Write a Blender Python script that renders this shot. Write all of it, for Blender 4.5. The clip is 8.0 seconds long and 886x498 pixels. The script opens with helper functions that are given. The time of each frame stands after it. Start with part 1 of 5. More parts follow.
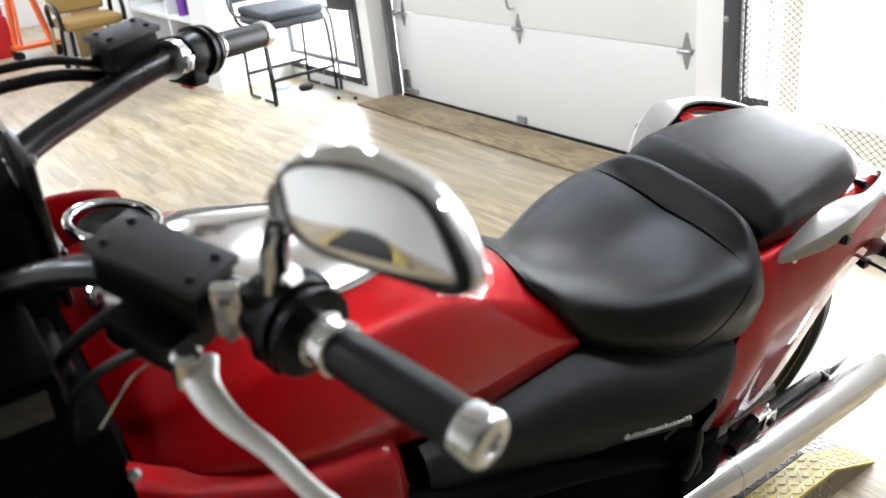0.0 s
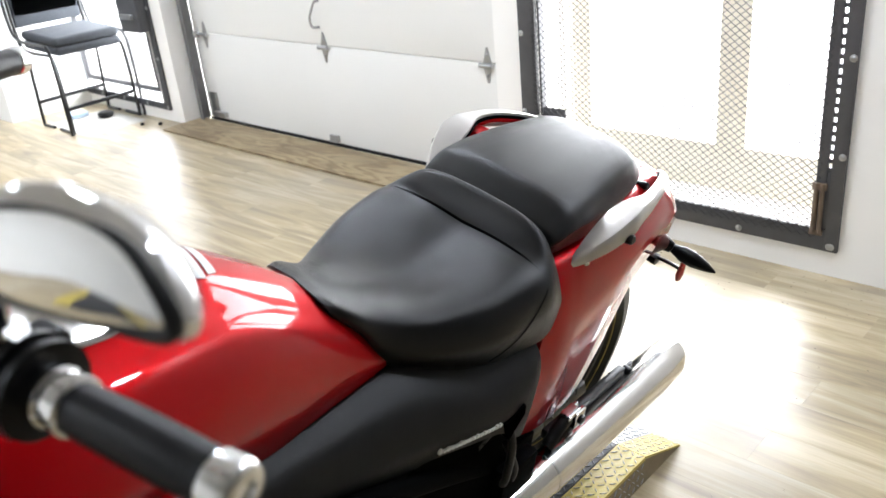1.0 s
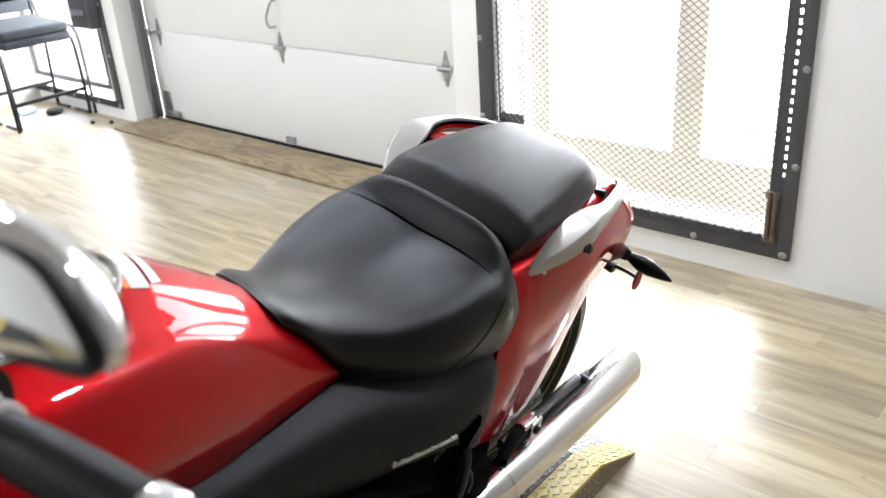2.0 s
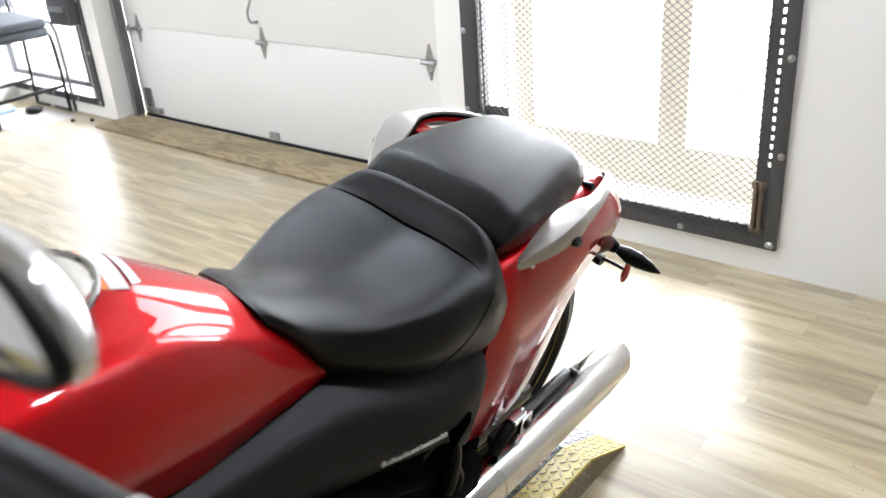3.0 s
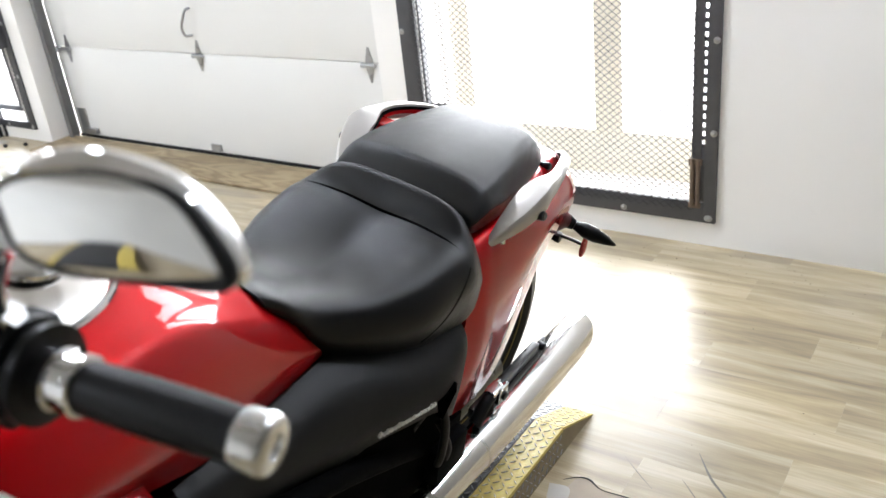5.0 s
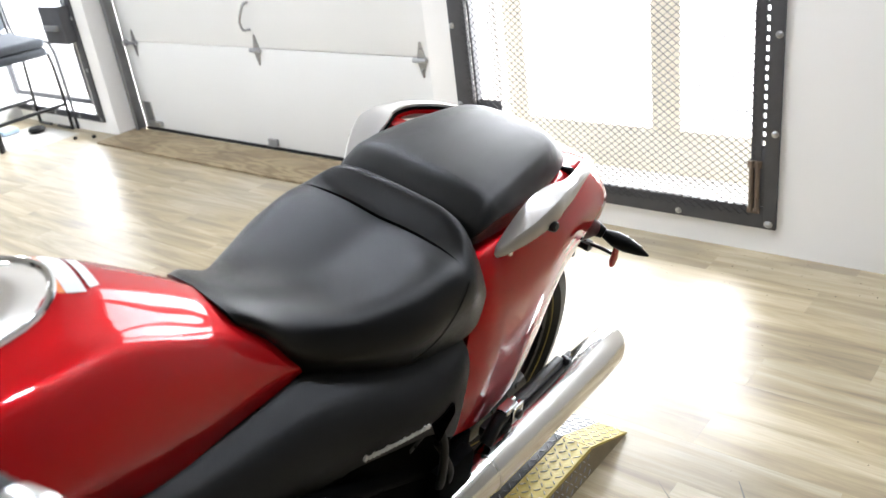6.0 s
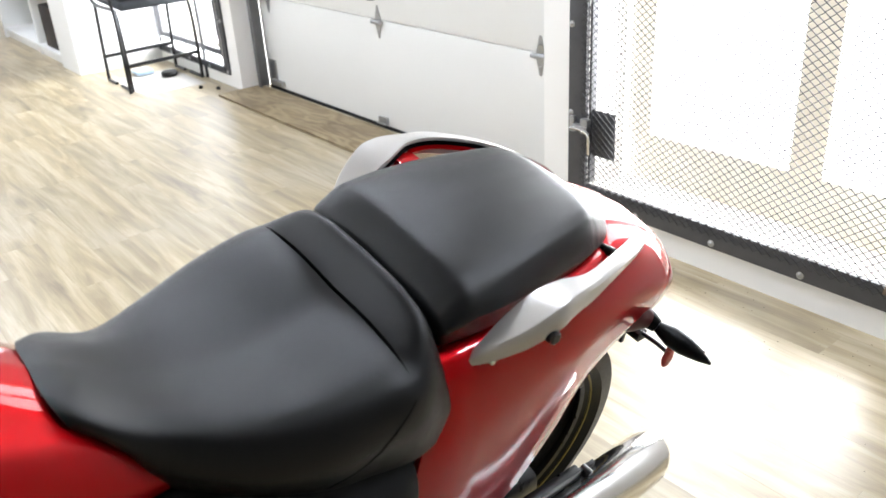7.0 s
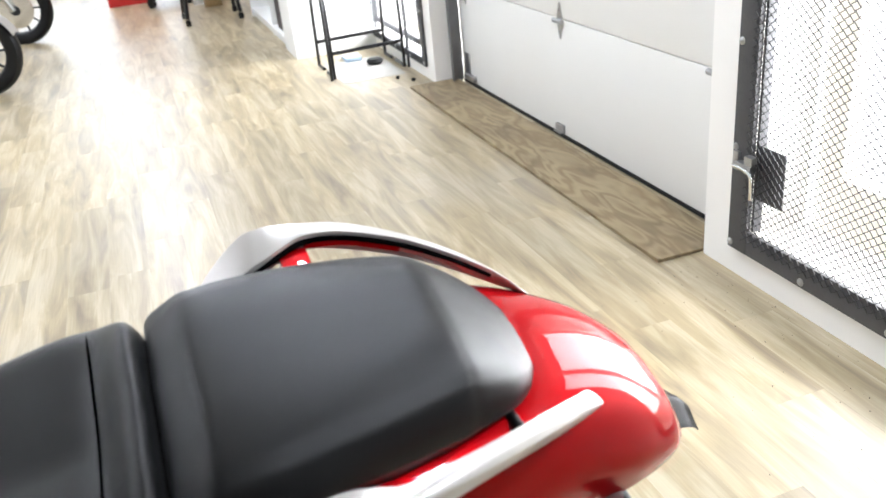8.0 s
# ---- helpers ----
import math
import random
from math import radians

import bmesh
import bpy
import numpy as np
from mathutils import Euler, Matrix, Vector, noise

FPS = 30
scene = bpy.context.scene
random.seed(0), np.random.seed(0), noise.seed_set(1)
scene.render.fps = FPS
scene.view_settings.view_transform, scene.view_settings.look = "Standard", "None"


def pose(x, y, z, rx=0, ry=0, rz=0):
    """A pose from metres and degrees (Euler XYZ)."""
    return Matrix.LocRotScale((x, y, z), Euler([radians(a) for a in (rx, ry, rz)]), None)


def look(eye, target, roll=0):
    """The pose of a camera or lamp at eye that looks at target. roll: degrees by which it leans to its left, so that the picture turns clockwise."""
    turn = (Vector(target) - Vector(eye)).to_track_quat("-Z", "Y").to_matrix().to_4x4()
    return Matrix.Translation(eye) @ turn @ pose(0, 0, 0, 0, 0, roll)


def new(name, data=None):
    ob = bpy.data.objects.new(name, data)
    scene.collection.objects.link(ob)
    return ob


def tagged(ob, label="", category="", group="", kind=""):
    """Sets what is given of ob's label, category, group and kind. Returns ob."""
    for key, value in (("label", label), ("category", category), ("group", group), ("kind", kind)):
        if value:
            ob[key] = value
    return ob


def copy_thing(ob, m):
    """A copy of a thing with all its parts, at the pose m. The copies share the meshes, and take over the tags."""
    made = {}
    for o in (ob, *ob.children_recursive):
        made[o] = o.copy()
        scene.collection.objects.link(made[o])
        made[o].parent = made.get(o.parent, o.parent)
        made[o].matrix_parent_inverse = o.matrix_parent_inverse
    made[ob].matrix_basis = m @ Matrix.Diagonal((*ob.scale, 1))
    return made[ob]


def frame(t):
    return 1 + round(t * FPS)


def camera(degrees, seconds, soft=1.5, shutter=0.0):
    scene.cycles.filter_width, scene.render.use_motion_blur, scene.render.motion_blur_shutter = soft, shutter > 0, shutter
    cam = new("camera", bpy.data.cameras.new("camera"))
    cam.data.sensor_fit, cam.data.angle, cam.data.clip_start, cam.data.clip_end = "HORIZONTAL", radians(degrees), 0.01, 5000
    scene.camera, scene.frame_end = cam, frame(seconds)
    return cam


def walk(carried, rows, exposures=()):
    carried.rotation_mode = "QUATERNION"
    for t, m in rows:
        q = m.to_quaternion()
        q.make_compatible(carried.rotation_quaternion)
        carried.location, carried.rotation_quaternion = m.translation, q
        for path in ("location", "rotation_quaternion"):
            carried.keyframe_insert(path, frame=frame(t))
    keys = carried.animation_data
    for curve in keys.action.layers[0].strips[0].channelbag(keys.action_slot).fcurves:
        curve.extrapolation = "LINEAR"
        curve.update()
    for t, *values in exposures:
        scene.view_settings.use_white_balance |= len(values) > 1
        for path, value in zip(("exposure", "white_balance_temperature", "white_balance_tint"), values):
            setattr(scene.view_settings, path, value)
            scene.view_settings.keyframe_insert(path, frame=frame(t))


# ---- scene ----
cam = camera(55.0, 8.0)
cam.data.dof.use_dof, cam.data.dof.focus_distance, cam.data.dof.aperture_fstop = True, 2.0, 5.4
PATH = [
    (0, (0.16, 0.096, 1.507), (-1.373, 1.076, 0.676), -6.7),
    (0.5, (0.17, 0.139, 1.501), (-1.21, 1.331, 0.68), -6.1),
    (1, (0.174, 0.152, 1.497), (-1.109, 1.441, 0.663), -5.7),
    (1.5, (0.167, 0.164, 1.495), (-1.062, 1.507, 0.666), -4.2),
    (3, (0.141, 0.19, 1.486), (-1.039, 1.562, 0.636), -4.3),
    (3.5, (0.144, 0.191, 1.481), (-1.013, 1.576, 0.619), -4.2),
    (4, (0.143, 0.18, 1.479), (-1.008, 1.572, 0.62), -4.1),
    (5.3, (0.146, 0.059, 1.49), (-0.892, 1.538, 0.632), -6.3),
    (5.5, (0.165, 0.064, 1.489), (-0.852, 1.549, 0.618), -5.0),
    (5.8, (0.18, 0.136, 1.471), (-0.89, 1.582, 0.598), -5.1),
    (6, (0.193, 0.233, 1.46), (-1.017, 1.582, 0.615), -7.7),
    (6.2, (0.201, 0.339, 1.454), (-1.11, 1.596, 0.618), -5.9),
    (6.5, (0.217, 0.47, 1.461), (-1.126, 1.629, 0.537), -7.1),
    (6.7, (0.197, 0.546, 1.46), (-1.196, 1.655, 0.548), -6.8),
    (7, (0.112, 0.686, 1.447), (-1.32, 1.773, 0.571), -3.5),
    (7.3, (0.037, 0.862, 1.446), (-1.384, 1.872, 0.466), -6.5),
    (7.5, (0.026, 0.984, 1.435), (-1.438, 1.929, 0.452), -7.4),
    (7.7, (0.031, 1.129, 1.434), (-1.606, 1.904, 0.586), -6.4),
    (7.9, (0.039, 1.27, 1.449), (-1.671, 1.862, 0.597), -6.0),
    (8, (0.023, 1.323, 1.444), (-1.687, 1.875, 0.564), -6.0),
]
walk(cam, [(t, look(eye, target, roll)) for t, eye, target, roll in PATH])
GATE_W, WIN_W, BACK, LAMPS = 34.0, 118.0, 21.0, 192.0
scene.cycles.max_bounces = 8

# ---- world and light ----
world = bpy.data.worlds.new("sky")
scene.world = world
world.use_nodes = True
wn = world.node_tree
sky = wn.nodes.new("ShaderNodeTexSky")
sky.sky_type, sky.sun_disc, sky.sun_elevation, sky.sun_rotation = "NISHITA", False, radians(38), radians(20)
wn.nodes["Background"].inputs[1].default_value = 0.12
wn.links.new(sky.outputs[0], wn.nodes["Background"].inputs[0])


def area(name, m, sx, sy, watts, colour=(1, 1, 1)):
    d = bpy.data.lights.new(name, "AREA")
    d.shape, d.size, d.size_y, d.energy, d.color = "RECTANGLE", sx, sy, watts, colour
    ob = new(name, d)
    ob.matrix_world = m
    return ob


sun = new("sun", bpy.data.lights.new("sun", "SUN"))
sun.data.energy, sun.data.angle, sun.data.color = 2.5, radians(0.6), (1, 0.96, 0.9)
sun.matrix_world = look((3, 9, 8), (-1, 3, 0))
# daylight standing in the two barred openings
area("gate_daylight", look((-1.42, 3.42, 0.62), (-1.42, 0, 0.4)), 1.25, 0.8, GATE_W, (0.97, 0.985, 1))
area("far_daylight", look((-13.1, 0.8, 1.45), (0, 0.8, 0.9)), 2.5, 2.1, 60.0, (0.90, 0.96, 1.05))
area("window_daylight", look((-5.8, 3.42, 1.0), (-5.6, 0, 0.4)), 1.1, 1.5, WIN_W, (0.90, 0.96, 1.05))


# ---- materials ----
def mat(name, colour, rough=0.5, metal=0.0, coat=0.0, vary=0.08, scale=6.0, bump=0.0, bscale=200.0, spec=0.5, rvary=0.08):
    m = bpy.data.materials.new(name)
    m.use_nodes = True
    nt = m.node_tree
    N, K = nt.nodes, nt.links
    b = N["Principled BSDF"]
    b.inputs["Metallic"].default_value = metal
    b.inputs["Coat Weight"].default_value = coat
    b.inputs["Coat Roughness"].default_value = 0.03
    b.inputs["Coat IOR"].default_value = 1.31
    b.inputs["Specular IOR Level"].default_value = spec
    geo = N.new("ShaderNodeTexCoord")
    n1 = N.new("ShaderNodeTexNoise")
    n1.inputs["Scale"].default_value, n1.inputs["Detail"].default_value = scale, 6
    K.new(geo.outputs["Object"], n1.inputs["Vector"])
    mix = N.new("ShaderNodeMix")
    mix.data_type = "RGBA"
    mix.inputs["A"].default_value = (*[c * (1 - vary) for c in colour], 1)
    mix.inputs["B"].default_value = (*[min(1, c * (1 + vary)) for c in colour], 1)
    K.new(n1.outputs[0], mix.inputs["Factor"])
    K.new(mix.outputs["Result"], b.inputs["Base Color"])
    n2 = N.new("ShaderNodeTexNoise")
    n2.inputs["Scale"].default_value = scale * 5
    K.new(geo.outputs["Object"], n2.inputs["Vector"])
    mr = N.new("ShaderNodeMapRange")
    mr.inputs["To Min"].default_value, mr.inputs["To Max"].default_value = max(0.0, rough - rvary), min(1, rough + rvary)
    K.new(n2.outputs[0], mr.inputs["Value"])
    K.new(mr.outputs[0], b.inputs["Roughness"])
    if bump:
        n3 = N.new("ShaderNodeTexNoise")
        n3.inputs["Scale"].default_value, n3.inputs["Detail"].default_value = bscale, 3
        K.new(geo.outputs["Object"], n3.inputs["Vector"])
        bp = N.new("ShaderNodeBump")
        bp.inputs["Strength"].default_value, bp.inputs["Distance"].default_value = bump, 0.002
        K.new(n3.outputs[0], bp.inputs["Height"])
        K.new(bp.outputs[0], b.inputs["Normal"])
    return m


def glow(name, colour, strength):
    m = bpy.data.materials.new(name)
    m.use_nodes = True
    b = m.node_tree.nodes["Principled BSDF"]
    b.inputs["Base Color"].default_value = (0.8, 0.8, 0.8, 1)
    b.inputs["Emission Color"].default_value = (*colour, 1)
    b.inputs["Emission Strength"].default_value = strength
    return m


def plank_mat():
    m = mat("vinyl_plank", (0.5, 0.43, 0.31), 0.3)
    nt = m.node_tree
    N, K = nt.nodes, nt.links
    b = N["Principled BSDF"]
    pos = N.new("ShaderNodeNewGeometry")
    oi = N.new("ShaderNodeObjectInfo")
    add = N.new("ShaderNodeMath")
    K.new(oi.outputs["Random"], add.inputs[0])
    K.new(pos.outputs["Random Per Island"], add.inputs[1])
    mp = N.new("ShaderNodeMapping")
    mp.inputs["Scale"].default_value = (1.2, 9, 1)
    K.new(pos.outputs["Position"], mp.inputs["Vector"])
    off = N.new("ShaderNodeVectorMath")
    off.operation = "MULTIPLY_ADD"
    off.inputs[1].default_value = (17, 9, 5)
    K.new(add.outputs[0], off.inputs[0])
    K.new(mp.outputs[0], off.inputs[2])
    g = N.new("ShaderNodeTexNoise")
    g.inputs["Scale"].default_value, g.inputs["Detail"].default_value, g.inputs["Roughness"].default_value = 1.5, 6, 0.54
    g.inputs["Distortion"].default_value = 0.7
    K.new(off.outputs[0], g.inputs["Vector"])
    ramp = N.new("ShaderNodeValToRGB")
    e = ramp.color_ramp.elements
    e[0].position, e[0].color = 0.27, (0.205, 0.160, 0.104, 1)
    e[1].position, e[1].color = 0.64, (0.48, 0.412, 0.285, 1)
    mid = e.new(0.48)
    mid.color = (0.372, 0.298, 0.176, 1)
    K.new(g.outputs[0], ramp.inputs[0])
    # fine pores along the grain
    mp2 = N.new("ShaderNodeMapping")
    mp2.inputs["Scale"].default_value = (6, 160, 1)
    K.new(pos.outputs["Position"], mp2.inputs["Vector"])
    g2 = N.new("ShaderNodeTexNoise")
    g2.inputs["Scale"].default_value, g2.inputs["Detail"].default_value = 1.0, 4
    K.new(mp2.outputs[0], g2.inputs["Vector"])
    fine = N.new("ShaderNodeMix")
    fine.data_type, fine.blend_type = "RGBA", "OVERLAY"
    fine.inputs["Factor"].default_value = 0.22
    K.new(ramp.outputs[0], fine.inputs["A"])
    K.new(g2.outputs[0], fine.inputs["B"])
    # each plank its own tone, some grey, some yellow
    hue = N.new("ShaderNodeMix")
    hue.data_type, hue.blend_type = "RGBA", "MULTIPLY"
    hue.inputs["Factor"].default_value = 1.0
    tone = N.new("ShaderNodeValToRGB")
    te = tone.color_ramp.elements
    te[0].color, te[1].color = (0.87, 0.865, 0.865, 1), (1.07, 1.06, 1.045, 1)
    fr = N.new("ShaderNodeMath")
    fr.operation = "FRACT"
    K.new(add.outputs[0], fr.inputs[0])
    K.new(fr.outputs[0], tone.inputs[0])
    K.new(fine.outputs["Result"], hue.inputs["A"])
    K.new(tone.outputs[0], hue.inputs["B"])
    # broad scuffs and dust
    st = N.new("ShaderNodeTexNoise")
    st.inputs["Scale"].default_value, st.inputs["Detail"].default_value = 1.3, 7
    K.new(pos.outputs["Position"], st.inputs["Vector"])
    sr = N.new("ShaderNodeMapRange")
    sr.inputs["From Min"].default_value, sr.inputs["From Max"].default_value = 0.5, 0.75
    sr.inputs["To Min"].default_value, sr.inputs["To Max"].default_value = 0.0, 0.32
    K.new(st.outputs[0], sr.inputs["Value"])
    dust = N.new("ShaderNodeMix")
    dust.data_type = "RGBA"
    dust.inputs["B"].default_value = (0.36, 0.345, 0.315, 1)
    K.new(sr.outputs[0], dust.inputs["Factor"])
    K.new(hue.outputs["Result"], dust.inputs["A"])
    K.new(dust.outputs["Result"], b.inputs["Base Color"])
    rr = N.new("ShaderNodeMapRange")
    b.inputs["Specular IOR Level"].default_value = 0.8
    rr.inputs["To Min"].default_value, rr.inputs["To Max"].default_value = 0.30, 0.44
    K.new(g.outputs[0], rr.inputs["Value"])
    K.new(rr.outputs[0], b.inputs["Roughness"])
    bp = N.new("ShaderNodeBump")
    bp.inputs["Strength"].default_value, bp.inputs["Distance"].default_value = 0.12, 0.002
    K.new(g2.outputs[0], bp.inputs["Height"])
    K.new(bp.outputs[0], b.inputs["Normal"])
    return m


def plywood_mat():
    m = mat("plywood", (0.4, 0.29, 0.16), 0.6)
    nt = m.node_tree
    N, K = nt.nodes, nt.links
    b = N["Principled BSDF"]
    tc = N.new("ShaderNodeTexCoord")
    mp = N.new("ShaderNodeMapping")
    mp.inputs["Scale"].default_value = (2.0, 7.0, 1)
    K.new(tc.outputs["Object"], mp.inputs["Vector"])
    n = N.new("ShaderNodeTexNoise")
    n.inputs["Scale"].default_value, n.inputs["Detail"].default_value, n.inputs["Distortion"].default_value = 1.3, 2, 0.5
    K.new(mp.outputs[0], n.inputs["Vector"])
    mul = N.new("ShaderNodeMath")
    mul.operation = "MULTIPLY"
    mul.inputs[1].default_value = 34
    K.new(n.outputs[0], mul.inputs[0])
    sn = N.new("ShaderNodeMath")
    sn.operation = "SINE"
    K.new(mul.outputs[0], sn.inputs[0])
    mr = N.new("ShaderNodeMapRange")
    mr.inputs["From Min"].default_value = -1
    K.new(sn.outputs[0], mr.inputs["Value"])
    ramp = N.new("ShaderNodeValToRGB")
    e = ramp.color_ramp.elements
    e[0].color, e[1].color = (0.222, 0.160, 0.085, 1), (0.325, 0.252, 0.145, 1)
    K.new(mr.outputs[0], ramp.inputs[0])
    # trodden-in grey dirt in broad patches
    mp2 = N.new("ShaderNodeMapping")
    mp2.inputs["Scale"].default_value = (1.6, 5.0, 1)
    K.new(tc.outputs["Object"], mp2.inputs["Vector"])
    st = N.new("ShaderNodeTexNoise")
    st.inputs["Scale"].default_value, st.inputs["Detail"].default_value = 1.4, 6
    K.new(mp2.outputs[0], st.inputs["Vector"])
    sr = N.new("ShaderNodeMapRange")
    sr.inputs["From Min"].default_value, sr.inputs["From Max"].default_value = 0.42, 0.68
    sr.inputs["To Min"].default_value, sr.inputs["To Max"].default_value = 0.0, 0.75
    K.new(st.outputs[0], sr.inputs["Value"])
    dirt = N.new("ShaderNodeMix")
    dirt.data_type, dirt.blend_type = "RGBA", "MULTIPLY"
    dirt.inputs["B"].default_value = (0.58, 0.55, 0.55, 1)
    K.new(sr.outputs[0], dirt.inputs["Factor"])
    K.new(ramp.outputs[0], dirt.inputs["A"])
    K.new(dirt.outputs["Result"], b.inputs["Base Color"])
    return m


RED = mat("red_paint", (0.37, 0.0017, 0.0042), 0.42, 0.5, 1.0, 0.04, 8, spec=0.0, rvary=0.02)
VINYL = mat("seat_vinyl", (0.0055, 0.0055, 0.0057), 0.33, vary=0.3, scale=14, bump=0.3, bscale=900, spec=0.33)
VINYL.node_tree.nodes["Principled BSDF"].inputs["Sheen Weight"].default_value = 0.05
VINYL.node_tree.nodes["Principled BSDF"].inputs["Sheen Roughness"].default_value = 0.35
COVER = mat("matt_grey_black_plastic", (0.021, 0.021, 0.0214), 0.45, vary=0.2, scale=16, bump=0.2, bscale=700, spec=0.40)
INNER = mat("matt_inner_plastic", (0.0016, 0.0016, 0.0017), 0.6, vary=0.2, scale=20, bump=0.15, bscale=500, spec=0.02)
BLACK = mat("black_plastic", (0.0012, 0.0012, 0.0013), 0.34, vary=0.2, scale=20, bump=0.15, bscale=700, spec=0.14)
RUBBER = mat("black_rubber", (0.0045, 0.0045, 0.0047), 0.45, vary=0.25, scale=30, bump=0.2, bscale=400, spec=0.25)
SATIN = mat("satin_black_metal", (0.0025, 0.0025, 0.0027), 0.3, 0.0, vary=0.2, scale=15, spec=0.5)
CHROME = mat("chrome", (0.7, 0.7, 0.7), 0.05, 1.0, vary=0.02, scale=3, rvary=0.02)
ALLOY = mat("brushed_alloy", (0.72, 0.72, 0.71), 0.24, 1.0, vary=0.03, scale=6, rvary=0.03)
SILVER = mat("silver_paint", (0.57, 0.545, 0.51), 0.36, 0.45, 0.15, 0.03, 6, rvary=0.03)
STEEL = mat("polished_steel", (0.84, 0.82, 0.79), 0.17, 1.0, vary=0.03, scale=5, rvary=0.025)
WHITE = mat("white_wall_paint", (0.86, 0.84, 0.80), 0.6, vary=0.025, scale=1.4, bump=0.12, bscale=90)
TRIMW = mat("white_trim_paint", (0.82, 0.82, 0.80), 0.42, vary=0.03, scale=5, bump=0.05, bscale=60)
CREAM = mat("cream_paint", (0.84, 0.78, 0.66), 0.5, vary=0.04, scale=3)
DOORW = mat("garage_door_enamel", (0.78, 0.77, 0.735), 0.45, vary=0.02, scale=2, bump=0.1, bscale=140)
STRAND = mat("dull_iron_strand", (0.055, 0.055, 0.058), 0.6, 0.0, vary=0.2, scale=18, spec=0.2)
IRON = mat("dark_iron", (0.075, 0.075, 0.08), 0.5, 0.3, vary=0.2, scale=18, bump=0.2, bscale=120)
RUST = mat("rusty_iron", (0.14, 0.10, 0.07), 0.7, 0.2, vary=0.35, scale=30, bump=0.3, bscale=150)
TRACK = mat("galvanised_track", (0.20, 0.20, 0.205), 0.4, 0.6, vary=0.15, scale=20)
ZINC = mat("zinc_plate", (0.4, 0.4, 0.4), 0.32, 0.9, vary=0.12, scale=30)
PLANK = plank_mat()
PLY = plywood_mat()
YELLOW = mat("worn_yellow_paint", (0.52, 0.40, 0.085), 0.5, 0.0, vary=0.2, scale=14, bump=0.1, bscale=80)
TREAD = mat("tread_plate_grey", (0.32, 0.32, 0.325), 0.4, 0.6, vary=0.25, scale=12)
TREADD = mat("tread_plate_dark", (0.025, 0.025, 0.027), 0.5, 0.2, vary=0.3, scale=12)
DARK = mat("dark_gap", (0.012, 0.012, 0.012), 0.8)
FABRIC = mat("charcoal_fabric", (0.045, 0.05, 0.058), 0.85, vary=0.2, scale=60, bump=0.5, bscale=900)
TAN = mat("tan_fabric", (0.36, 0.23, 0.075), 0.85, vary=0.2, scale=50, bump=0.5, bscale=900)
ORANGE = mat("orange_enamel", (0.75, 0.12, 0.02), 0.4, coat=0.3, vary=0.08)
REDP = mat("red_plastic", (0.55, 0.02, 0.02), 0.4)
PURPLE = mat("purple_label", (0.14, 0.03, 0.28), 0.4)
CARD = mat("cardboard", (0.42, 0.30, 0.18), 0.8, vary=0.12)
PAPER = mat("paper", (0.78, 0.77, 0.74), 0.7)
LABELO = mat("orange_label", (0.8, 0.22, 0.06), 0.4)
LABELW = mat("white_label", (0.75, 0.74, 0.72), 0.45)
BARS = mat("pale_lettering", (0.80, 0.80, 0.78), 0.35, 0.0)
YSTRIPE = mat("yellow_rim_stripe", (0.22, 0.16, 0.015), 0.5)
CONCRETE = mat("outdoor_concrete", (0.45, 0.44, 0.42), 0.9, vary=0.1, scale=3, bump=0.3, bscale=50)
BLUE = mat("blue_plastic", (0.36, 0.47, 0.58), 0.5)
LEVER = mat("satin_alloy", (0.74, 0.72, 0.68), 0.42, 0.75, vary=0.03, scale=8, rvary=0.04)
SOUTHW = mat("pale_wall_paint", (0.66, 0.66, 0.64), 0.7, vary=0.08, scale=1.2, bump=0.1, bscale=80)
DULLW = mat("dimming_wall_grey", (0.30, 0.30, 0.30), 0.7, vary=0.08, scale=1.2, bump=0.1, bscale=80)
CEIL = mat("ceiling_paint", (0.5, 0.5, 0.5), 0.8, vary=0.04, scale=1.5)
SEAM = mat("seam_and_slot_black", (0.001, 0.001, 0.001), 0.9, spec=0.0)
WOOD = mat("pale_wood", (0.36, 0.25, 0.12), 0.6, vary=0.2, scale=20)
# red darkened to paint the shaded recess round the signal stalks
DARKRED = mat("dark_red_recess", (0.05, 0.003, 0.004), 0.5)
TORN = mat("torn_backing", (0.42, 0.345, 0.265), 0.7, vary=0.12, scale=20)
TORNW = mat("torn_edge_white", (0.5, 0.48, 0.44), 0.7, vary=0.1, scale=20)
SCUFF = mat("grey_scuff", (0.16, 0.145, 0.12), 0.7, vary=0.3, scale=40)
LOZY = mat("worn_yellow_lozenge", (0.84, 0.80, 0.66), 0.3, 0.3, vary=0.15, scale=30)
LOZG = mat("worn_grey_lozenge", (0.42, 0.43, 0.45), 0.35, 0.7, vary=0.2, scale=30)
SIDEY = mat("brown_yellow_side", (0.22, 0.17, 0.10), 0.45, 0.3, vary=0.35, scale=18, bump=0.1, bscale=80)


# ---- mesh helpers ----
def part(name, bm, material, parent=None, label="", smooth=True, m=None):
    me = bpy.data.meshes.new(name)
    bmesh.ops.recalc_face_normals(bm, faces=bm.faces)
    bm.to_mesh(me)
    bm.free()
    me.materials.append(material)
    for p in me.polygons:
        p.use_smooth = smooth
    if smooth:
        me.set_sharp_from_angle(angle=radians(38))
    ob = new(name, me)
    if m is not None:
        ob.matrix_basis = m
    ob.parent = parent
    if label:
        ob["label"] = label
    return ob


def thing(name, label, category, m=None, group="", kind=""):
    ob = new(name)
    ob.empty_display_size = 0.05
    if m is not None:
        ob.matrix_basis = m
    return tagged(ob, label, category, group, kind)


